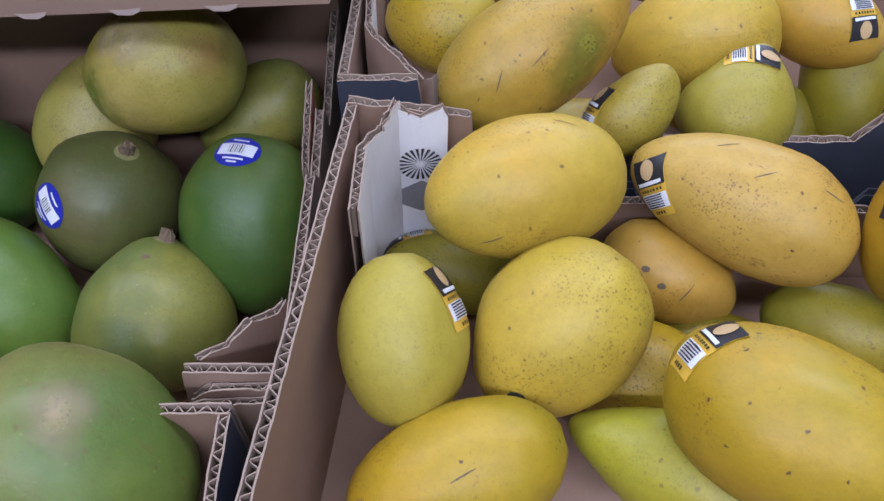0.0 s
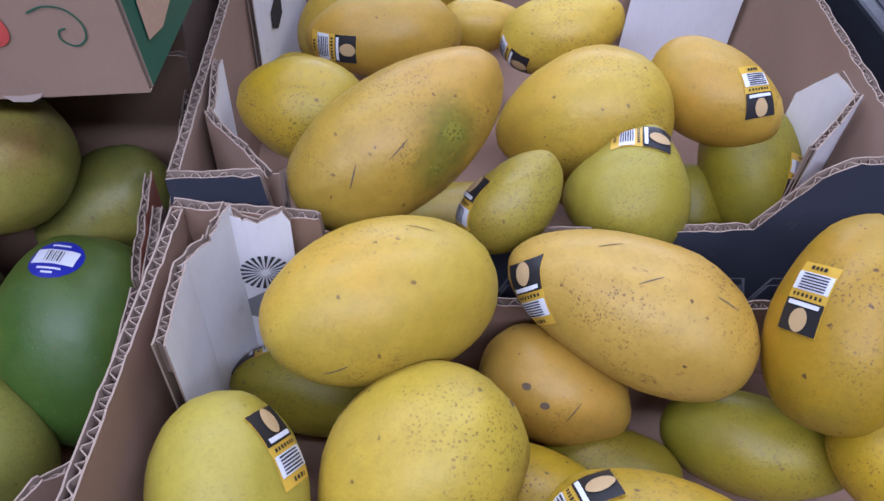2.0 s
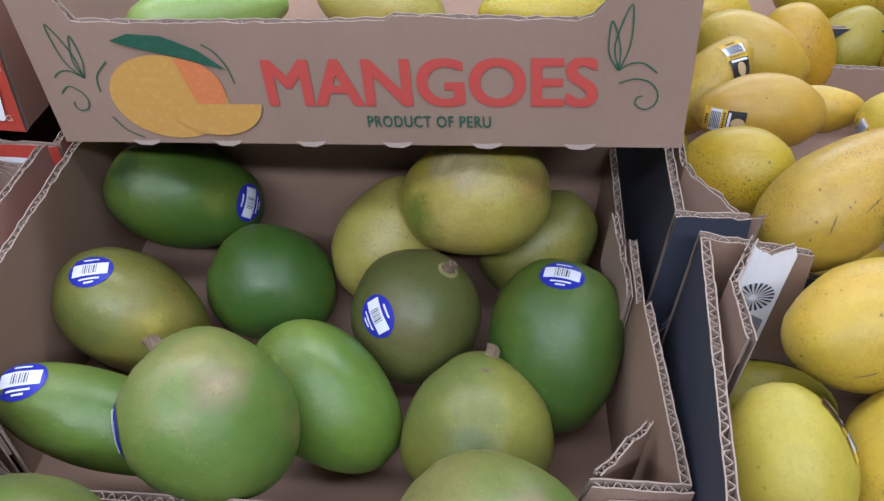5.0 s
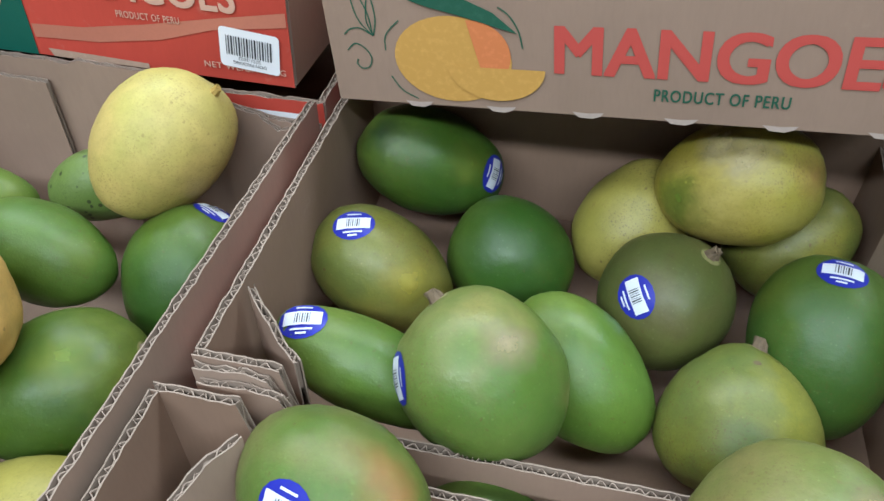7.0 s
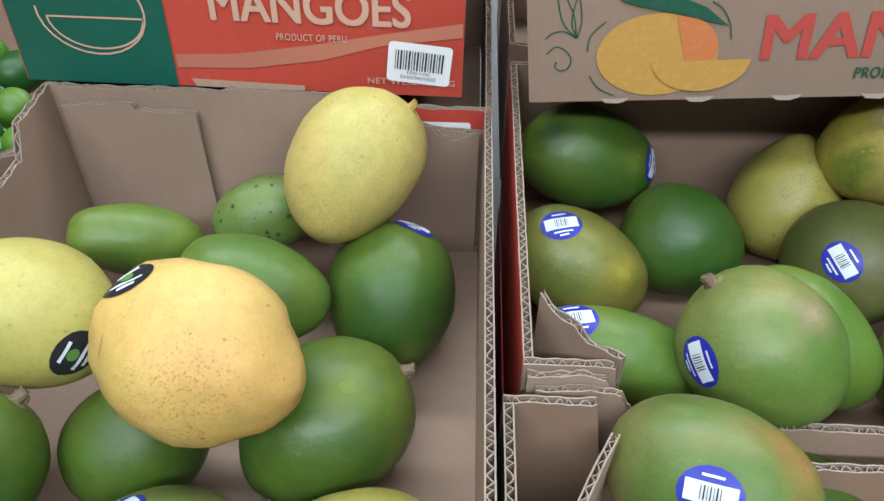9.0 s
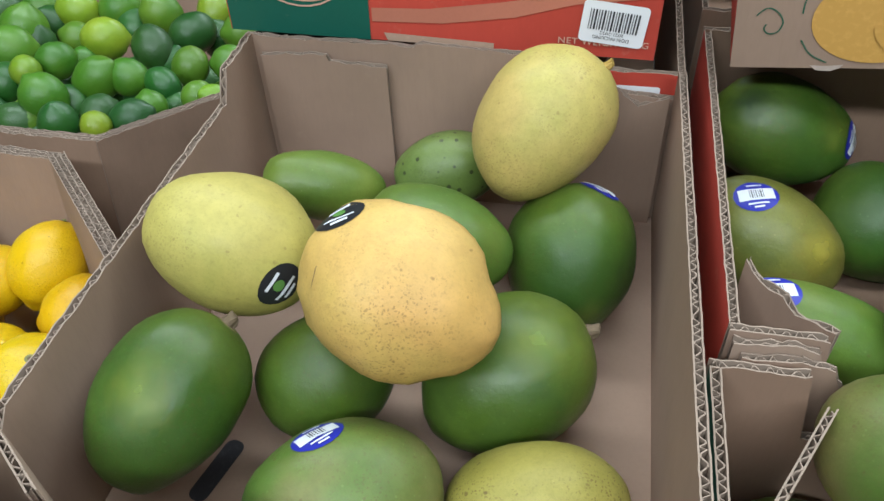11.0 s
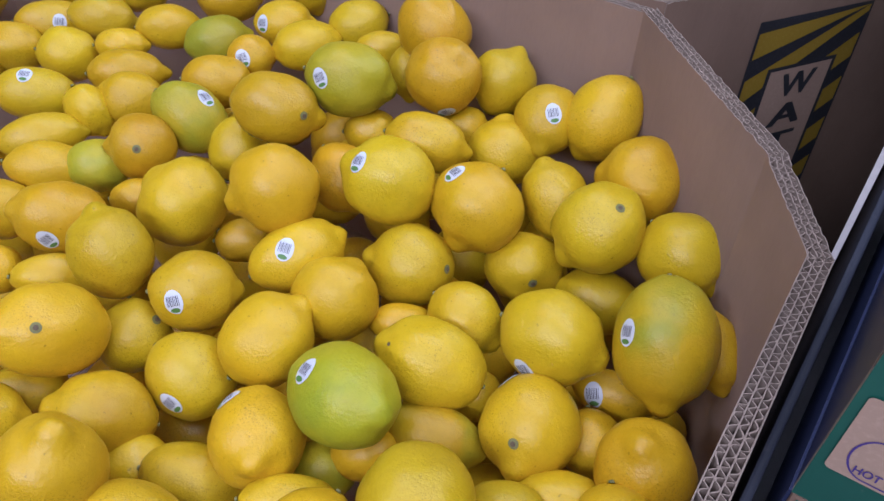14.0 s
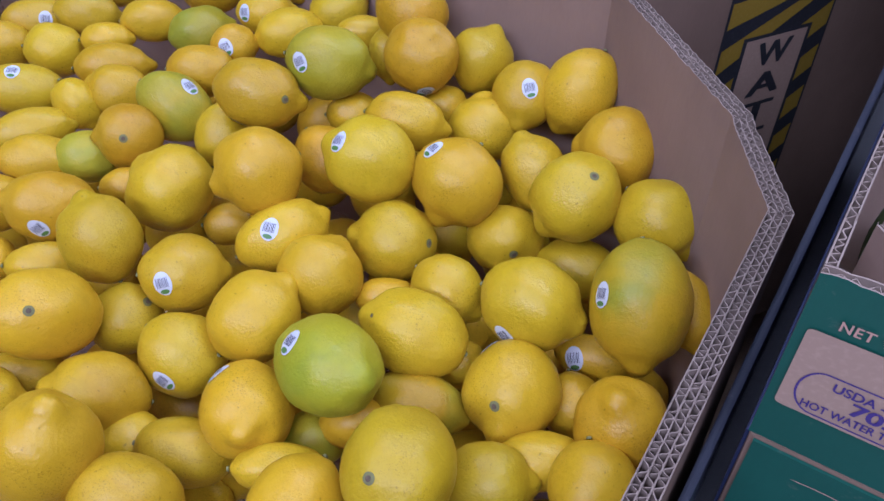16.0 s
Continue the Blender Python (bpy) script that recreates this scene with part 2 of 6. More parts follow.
KENT = {
    "green": peel("kent_green", (0.040, 0.095, 0.014), (0.075, 0.140, 0.018), (0.15, 0.185, 0.03), 0.43, spots=0.25, lenticel=0.3),
    "leaf": peel("kent_leaf", (0.075, 0.145, 0.022), (0.12, 0.20, 0.03), (0.19, 0.23, 0.04), 0.43, spots=0.25, lenticel=0.4),
    "dark": peel("kent_dark", (0.092, 0.118, 0.030), (0.120, 0.142, 0.036), (0.150, 0.122, 0.046), 0.45, spots=0.25, lenticel=0.3),
    "olive": peel("kent_olive", (0.166, 0.175, 0.037), (0.225, 0.205, 0.037), (0.092, 0.138, 0.032), 0.42, spots=0.6, lenticel=0.4, scuff=0.3),
    "blush": peel("kent_blush", (0.092, 0.161, 0.028), (0.156, 0.216, 0.041), (0.304, 0.230, 0.092), 0.43, spots=0.4, lenticel=0.35),
    "yellow": peel("kent_yellow", (0.38, 0.335, 0.075), (0.42, 0.36, 0.09), (0.29, 0.28, 0.05), 0.48, spots=0.6, lenticel=0.15, scuff=0.25),
    "sunny": peel("kent_sunny", (0.38, 0.31, 0.035), (0.46, 0.37, 0.12), (0.19, 0.24, 0.03), 0.45, spots=0.4, scuff=0.12, lo=0.35, hi=0.6),
    "pale": peel("kent_pale", (0.54, 0.46, 0.13), (0.56, 0.455, 0.14), (0.46, 0.45, 0.11), 0.52, spots=0.3, scuff=0.1),
    "peach": peel("kent_peach", (0.62, 0.385, 0.13), (0.64, 0.35, 0.12), (0.58, 0.40, 0.12), 0.52, spots=0.45, scuff=0.12),
    "speck": peel("kent_speckled", (0.120, 0.193, 0.041), (0.156, 0.216, 0.055), (0.156, 0.212, 0.064), 0.42, spots=0.3, spot=(0.018, 0.023, 0.009), bold=0.85),
    "lime": peel("kent_lime", (0.248, 0.377, 0.092), (0.212, 0.359, 0.083), (0.294, 0.386, 0.129), 0.42, spots=0.2),
}
LEMON = {
    "ripe": peel("lemon_ripe", (0.67, 0.42, 0.008), (0.68, 0.445, 0.012), (0.65, 0.385, 0.008), 0.36, spots=0.35, dimple=0.42, hue=0.022, scuff=0.25),
    "turning": peel("lemon_turning", (0.60, 0.41, 0.015), (0.66, 0.42, 0.012), (0.30, 0.35, 0.03), 0.40, spots=0.12, dimple=0.42, hue=0.022),
    "green": peel("lemon_green", (0.42, 0.40, 0.02), (0.52, 0.41, 0.02), (0.30, 0.37, 0.03), 0.40, spots=0.15, dimple=0.42, hue=0.022),
}
LIME = {
    "light": peel("lime_light", (0.187, 0.312, 0.023), (0.250, 0.343, 0.031), (0.156, 0.273, 0.023), 0.36, spots=0.1, dimple=0.3),
    "mid": peel("lime_mid", (0.062, 0.172, 0.016), (0.101, 0.218, 0.023), (0.140, 0.250, 0.031), 0.36, spots=0.1, dimple=0.3),
    "dark": peel("lime_dark", (0.023, 0.086, 0.017), (0.035, 0.117, 0.016), (0.047, 0.101, 0.039), 0.36, spots=0.1, dimple=0.3),
}
STEM, _n, _l, _s = material("stem_wood", 0.85)
_s.inputs["Base Color"].default_value = (0.10, 0.065, 0.04, 1)
_c = mix(_n, _l, noise_of(_n, _l, place(_n, _l), 400, 4), (0.05, 0.035, 0.02), (0.20, 0.14, 0.08))
_l.new(_c, _s.inputs["Base Color"])
STUB = ink("dry_stub", (0.36, 0.24, 0.06), 0.8)


def patch_skin(name, a, b, radius, strength, dots=0.0):
    """A soft-edged patch of other-coloured skin round the object's origin."""
    mat, nodes, links, shader = material(name, 0.46, spec=0.45)
    tc = nodes.new("ShaderNodeTexCoord")
    dist = nodes.new("ShaderNodeVectorMath")
    dist.operation = "LENGTH"
    links.new(tc.outputs["Object"], dist.inputs[0])
    vec = place(nodes, links)
    wob = nodes.new("ShaderNodeMath")
    wob.operation = "MULTIPLY_ADD"
    wob.inputs[1].default_value = radius * 1.1
    links.new(noise_of(nodes, links, vec, 45, 5, 0.6), wob.inputs[0])
    links.new(dist.outputs["Value"], wob.inputs[2])
    soft = ramp(nodes, links, wob.outputs[0], radius * 1.28, radius * 0.55)
    c = mix(nodes, links, ramp(nodes, links, noise_of(nodes, links, vec, 130, 4), 0.35, 0.65), a, b)
    if dots:
        v = nodes.new("ShaderNodeTexVoronoi")
        v.inputs["Scale"].default_value = 560
        links.new(vec, v.inputs["Vector"])
        c = mix(nodes, links, times(nodes, links, ramp(nodes, links, v.outputs["Distance"], 0.45, 0.25), dots), c, (0.05, 0.06, 0.012))
    links.new(c, shader.inputs["Base Color"])
    links.new(times(nodes, links, soft, strength), shader.inputs["Alpha"])
    return mat


PATCHES = {
    "p_green": (patch_skin("skin_patch_green", (0.21, 0.22, 0.025), (0.27, 0.25, 0.025), 0.027, 0.7, 0.8), 0.027, "green dark-speckled patch of skin"),
    "p_leaf": (patch_skin("skin_patch_leaf", (0.13, 0.20, 0.025), (0.18, 0.23, 0.03), 0.030, 0.8), 0.030, "green patch of skin"),
    "p_pink": (patch_skin("skin_patch_pink", (0.38, 0.29, 0.17), (0.33, 0.28, 0.13), 0.024, 0.75, 0.25), 0.024, "dull pink blushed patch"),
    "p_pale": (patch_skin("skin_patch_pale", (0.50, 0.41, 0.22), (0.44, 0.36, 0.15), 0.026, 0.85, 0.2), 0.026, "pale beige patch of skin"),
    "p_red": (patch_skin("skin_patch_red", (0.40, 0.20, 0.07), (0.42, 0.25, 0.08), 0.026, 0.55), 0.026, "orange-red blushed end"),
    "p_yellow": (patch_skin("skin_patch_yellow", (0.40, 0.33, 0.05), (0.34, 0.30, 0.04), 0.028, 0.7), 0.028, "yellow ripening patch"),
    "p_dark": (patch_skin("skin_patch_dark", (0.03, 0.065, 0.02), (0.045, 0.08, 0.02), 0.028, 0.75), 0.028, "darker green patch of skin"),
}
SCAR = ink("stem_scar", (0.20, 0.19, 0.07), 0.8)


def plain(name, colour, rough=0.6, scale=20, spread=0.25, metal=0.0):
    mat, nodes, links, shader = material(name, rough, metal)
    n = noise_of(nodes, links, place(nodes, links), scale, 5)
    n2 = noise_of(nodes, links, place(nodes, links), scale * 14, 3)
    c = mix(nodes, links, n, [v * (1 - spread) for v in colour], [min(1, v * (1 + spread)) for v in colour])
    c = mix(nodes, links, times(nodes, links, ramp(nodes, links, n2, 0.45, 0.8), 0.3), c, [v * 0.6 for v in colour])
    links.new(c, shader.inputs["Base Color"])
    bump(nodes, links, shader, n2, 0.1, 0.001)
    return mat


FLOOR_TILE = plain("store_floor", (0.60, 0.55, 0.52), 0.35, 3, 0.08)
# Unseen walls and ceiling are assumed, and dark to cut fill light in the gaps
WALL_PAINT = plain("wall_paint", (0.12, 0.12, 0.12), 0.8, 3, 0.08)
CEILING_PAINT = plain("ceiling_paint", (0.07, 0.07, 0.07), 0.9, 3, 0.05)
BLACK_PLASTIC = plain("black_plastic", (0.022, 0.024, 0.030), 0.38, 30, 0.3)
DARK_STEEL = plain("dark_steel", (0.03, 0.03, 0.033), 0.5, 15, 0.3)
PALLET_WOOD = plain("pallet_wood", (0.30, 0.21, 0.13), 0.85, 12, 0.3)


# ---- mesh helpers ----
def part(name, bm, mat, parent=None, label="", m=None, smooth=False):
    """Links a bmesh as one mesh object under a thing or a part."""
    me = bpy.data.meshes.new(name)
    bm.to_mesh(me)
    bm.free()
    for x in (mat if isinstance(mat, (list, tuple)) else [mat]):
        me.materials.append(x)
    if smooth:
        me.polygons.foreach_set("use_smooth", [True] * len(me.polygons))
    ob = new(name, me)
    if parent:
        ob.parent = parent
    if m is not None:
        ob.matrix_basis = m
    if label:
        ob["label"] = label
    return ob


def slab(bm, x0, y0, z0, x1, y1, z1):
    v = [bm.verts.new(p) for p in ((x0, y0, z0), (x1, y0, z0), (x1, y1, z0), (x0, y1, z0), (x0, y0, z1), (x1, y0, z1), (x1, y1, z1), (x0, y1, z1))]
    for f in ((3, 2, 1, 0), (4, 5, 6, 7), (0, 1, 5, 4), (1, 2, 6, 5), (2, 3, 7, 6), (3, 0, 4, 7)):
        bm.faces.new([v[i] for i in f])
    return bm


def block(x0, y0, z0, x1, y1, z1, bevel=0.0):
    bm = slab(bmesh.new(), x0, y0, z0, x1, y1, z1)
    if bevel:
        bmesh.ops.bevel(bm, geom=bm.edges[:], offset=bevel, segments=2, affect="EDGES", profile=0.6)
    return bm


def height_at(profile, s):
    for (a, ha), (b, hb) in zip(profile, profile[1:]):
        if a <= s <= b:
            return ha + (hb - ha) * ((s - a) / (b - a) if b > a else 0)
    return profile[-1][1]


PITCH = 0.0064


def panel_mesh(length, profile, thick, layers=1, ragged=0.0011, seed=0):
    """A corrugated panel: s along X, outer face at y = 0, inner at y = thick. Liners with zigzag flutes between them."""
    bm = bmesh.new()
    rng = random.Random(seed)
    n = max(6, int(length / 0.005))
    ss = sorted({i / n for i in range(n + 1)} | {min(1, max(0, p[0] + d)) for p in profile for d in (-0.0004, 0.0004)})
    liner = 0.0008

    def rag(i, k):
        return (noise.noise((i * 0.55, k * 3.7, seed * 1.3)) + 0.6 * rng.uniform(-1, 1)) * ragged

    gap = (thick - liner * (layers + 1)) / layers
    liners = []
    for k in range(layers + 1):
        y0 = k * (gap + liner)
        rows = []
        for i, s in enumerate(ss):
            h = max(0.002, height_at(profile, s) + rag(i, k))
            x = s * length
            rows.append([bm.verts.new(p) for p in ((x, y0, 0), (x, y0, h), (x, y0 + liner, h), (x, y0 + liner, 0))])
        for a, b in zip(rows, rows[1:]):
            for j in range(4):
                f = bm.faces.new((a[j], b[j], b[(j + 1) % 4], a[(j + 1) % 4]))
                f.material_index = (0 if k == 0 and j == 0 else 1 if k == layers and j == 2 else 2)
        for r, flip in ((rows[0], False), (rows[-1], True)):
            f = bm.faces.new(r if flip else r[::-1])
            f.material_index = 2
        liners.append(rows)
    for one, two in zip(liners, liners[1:]):
        for i in range(len(ss) - 1):
            bm.faces.new((one[i][3], one[i + 1][3], two[i + 1][0], two[i][0])).material_index = 2
    pitch = 0.0058 if layers == 1 else 0.0072
    half = 0.0004 if layers == 1 else 0.0005
    count = max(6, int(length / pitch) * 6)
    for k in range(layers):
        y0 = k * (gap + liner) + liner
        prev = None
        for i in range(count + 1):
            x = length * i / count
            x = min(length, max(0.0, x + noise.noise((i * 0.13, k * 7.7, seed * 0.9)) * pitch * 0.5))
            h = max(0.002, height_at(profile, x / length) - 0.0006 + (noise.noise((i * 0.21, k * 2.9, seed)) - 0.3) * 1.4 * ragged)
            crush = 0.62 + 0.38 * min(1, max(0, 0.75 + noise.noise((i * 0.03, k * 5.1, seed * 2.1)) * 1.2))
            y = y0 + gap / 2 + gap / 2 * crush * max(-1, min(1, 1.25 * math.sin(2 * math.pi * i / 6 + k)))
            low = max(0.0, h - 0.02)
            cur = [bm.verts.new(p) for p in ((x, y - half, low), (x, y - half, h), (x, y + half, h), (x, y + half, low))]
            if not prev:
                bm.faces.new((liners[k][0][3], cur[0], cur[3])).material_index = 2
            else:
                for a in range(3):
                    f = bm.faces.new((prev[a], cur[a], cur[a + 1], prev[a + 1]))
                    f.material_index = 2
            prev = cur
    return bm


def panel(name, parent, a, b, z0, profile, thick=0.005, outer=None, inner=None, layers=1, seed=0, ragged=0.0011, label="", lean=0.0):
    """Panel between two plan points of a carton; its inner side lies left of the way from a to b."""
    a, b = Vector((a[0], a[1], z0)), Vector((b[0], b[1], z0))
    d = b - a
    m = Matrix.Translation(a) @ Matrix.Rotation(math.atan2(d.y, d.x), 4, "Z") @ Matrix.Rotation(radians(lean), 4, "X")
    return part(name, panel_mesh(d.length, profile, thick, layers, ragged, seed), [outer or KRAFT, inner or KRAFT, FLUTE], parent, label, m)


def empty(name, m, label, category, group=""):
    ob = new(name)
    ob.matrix_basis = m
    return tagged(ob, label, category, group)


def text_mesh(body, size, weight=0.0, spacing=1.0, align="LEFT"):
    cu = bpy.data.curves.new("lettering", "FONT")
    cu.body, cu.size, cu.offset, cu.space_character, cu.align_x = body, size, weight, spacing, align
    cu.resolution_u = 5
    ob = new("lettering", cu)
    dg = bpy.context.evaluated_depsgraph_get()
    dg.update()
    me = bpy.data.meshes.new_from_object(ob.evaluated_get(dg))
    bpy.data.objects.remove(ob)
    return me


def lettering(parent, body, size, m, mat, weight=0.0, spacing=1.0, stretch=1.0, align="LEFT"):
    me = text_mesh(body, size, weight, spacing, align)
    me.materials.clear()
    me.materials.append(mat)
    ob = new("lettering", me)
    ob.parent = parent
    ob.matrix_basis = m @ Matrix.Diagonal((stretch, 1, 1, 1))
    return ob


def lettering_in(parent, body, x0, x1, y0, y1, m, mat, weight=0.0, spacing=1.0):
    """Lettering fitted into a box of the face."""
    me = text_mesh(body, 1.0, 0.0, spacing)
    if weight:
        bm = bmesh.new()
        for k, (dx, dy) in enumerate(((0, 0), (-1, -0.6), (1, -0.6), (-1, 0.6), (1, 0.6))):
            first = len(bm.verts)
            bm.from_mesh(me)
            bm.verts.ensure_lookup_table()
            bmesh.ops.translate(bm, vec=(dx * weight, dy * weight, 0.00006 * k), verts=bm.verts[first:])
        bm.to_mesh(me)
        bm.free()
    me.materials.clear()
    me.materials.append(mat)
    co = np.array([v.co[:] for v in me.vertices])
    lo, hi = co.min(0), co.max(0)
    ob = new("lettering", me)
    ob.parent = parent
    sx, sy = (x1 - x0) / (hi[0] - lo[0]), (y1 - y0) / (hi[1] - lo[1])
    ob.matrix_basis = m @ Matrix.Translation((x0 - lo[0] * sx, y0 - lo[1] * sy, 0)) @ Matrix.Diagonal((sx, sy, 1, 1))
    return ob


def outline_shape(points, z=0.0, bm=None):
    """A flat face from plan points."""
    bm = bm or bmesh.new()
    bm.faces.new([bm.verts.new((x, y, z)) for x, y in points])
    return bm


def stroke(bm, pts, w, z=0.0):
    """A drawn line of width w through plan points."""
    rows = []
    for i, p in enumerate(pts):
        a, b = Vector(pts[max(0, i - 1)]), Vector(pts[min(len(pts) - 1, i + 1)])
        d = (b - a).normalized()
        nrm = Vector((-d.y, d.x)) * w / 2
        rows.append((bm.verts.new((p[0] + nrm.x, p[1] + nrm.y, z)), bm.verts.new((p[0] - nrm.x, p[1] - nrm.y, z))))
    for a, b in zip(rows, rows[1:]):
        bm.faces.new((a[0], a[1], b[1], b[0]))
    return bm


def arc(cx, cy, rx, ry, a0, a1, n=16):
    return [(cx + rx * math.cos(radians(a0 + (a1 - a0) * i / n)), cy + ry * math.sin(radians(a0 + (a1 - a0) * i / n))) for i in range(n + 1)]


def rounded(x0, y0, x1, y1, r):
    return arc(x1 - r, y1 - r, r, r, 0, 90, 5) + arc(x0 + r, y1 - r, r, r, 90, 180, 5) + arc(x0 + r, y0 + r, r, r, 180, 270, 5) + arc(x1 - r, y0 + r, r, r, 270, 360, 5)


# ---- fruit ----
from mathutils.bvhtree import BVHTree


def fruit_bm(axes, taper=0.0, bend=0.0, lump=0.02, power=1.0, nipple=0.0, seed=0, nu=30, nv=20, rib=0.0):
    bm = bmesh.new()
    off = Vector((seed * 1.71, seed * 0.93, seed * 2.3))
    rings = []
    for i in range(1, nv):
        th = math.pi * i / nv
        x = math.cos(th)
        r = math.sin(th) ** power * (1 - taper * x - taper * 0.5 * max(0, x) ** 2)
        xx = x
        if nipple:
            xx = x * 0.95 + nipple * math.exp(-((th / 0.27) ** 2)) - nipple * 0.30 * math.exp(-(((math.pi - th) / 0.3) ** 2))
            r *= 1 - 0.16 * math.exp(-(((th - 0.42) / 0.18) ** 2))
        ring = []
        for j in range(nu):
            ph = 2 * math.pi * j / nu
            p = Vector((xx, r * math.cos(ph), r * math.sin(ph)))
            p *= 1 + lump * 2.2 * noise.noise(p * 1.3 + off) + lump * 0.7 * noise.noise(p * 3.1 + off) + lump * 0.25 * noise.noise(p * 7.3 + off)
            if rib:
                p *= 1 + rib * math.cos(5 * ph + seed) * math.sin(th) ** 2
            p.y += bend * (p.x * p.x - 0.35)
            ring.append(bm.verts.new((p.x * axes[0], p.y * axes[1], p.z * axes[2])))
        rings.append(ring)
    tip = 1.0 if not nipple else 0.95 + nipple
    top = bm.verts.new((tip * axes[0], bend * 0.65 * axes[1], 0))
    end = bm.verts.new((-(0.99 if not nipple else 0.95 + nipple * 0.2) * axes[0], bend * 0.65 * axes[1], 0))
    for j in range(nu):
        k = (j + 1) % nu
        bm.faces.new((top, rings[0][j], rings[0][k]))
        bm.faces.new((end, rings[-1][k], rings[-1][j]))
        for a, b in zip(rings, rings[1:]):
            bm.faces.new((a[j], b[j], b[k], a[k]))
    bm.normal_update()
    return bm


def on_skin(tree, spot, up, u, v, lift):
    n = spot[1]
    t2 = (Vector(up) - n * n.dot(Vector(up))).normalized()
    t1 = t2.cross(n)
    p = spot[0] + t1 * u + t2 * v
    hit = tree.ray_cast(p + n * 0.03, -n)
    if hit[0] is None:
        near = tree.find_nearest(p)
        return near[0] + near[1] * lift
    return hit[0] + hit[1] * lift


def decal(name, tree, spot, up, mat, parent, w, h, u0=0.0, v0=0.0, lift=0.0005, oval=False, nx=7, ny=5, label="", bm=None):
    """A thin patch of paper that follows the skin."""
    own = bm is None
    bm = bm or bmesh.new()
    if oval:
        rings = [[bm.verts.new(on_skin(tree, spot, up, u0, v0, lift))]]
        for k in (0.5, 1.0):
            rings.append([bm.verts.new(on_skin(tree, spot, up, u0 + k * w / 2 * math.cos(a), v0 + k * h / 2 * math.sin(a), lift)) for a in [2 * math.pi * i / 18 for i in range(18)]])
        for i in range(18):
            bm.faces.new((rings[0][0], rings[1][i], rings[1][(i + 1) % 18]))
            bm.faces.new((rings[1][i], rings[2][i], rings[2][(i + 1) % 18], rings[1][(i + 1) % 18]))
    else:
        g = [[bm.verts.new(on_skin(tree, spot, up, u0 + w * (i / nx - 0.5), v0 + h * (j / ny - 0.5), lift)) for j in range(ny + 1)] for i in range(nx + 1)]
        for i in range(nx):
            for j in range(ny):
                bm.faces.new((g[i][j], g[i + 1][j], g[i + 1][j + 1], g[i][j + 1]))
    if own:
        return part(name, bm, mat, parent, label, smooth=True)


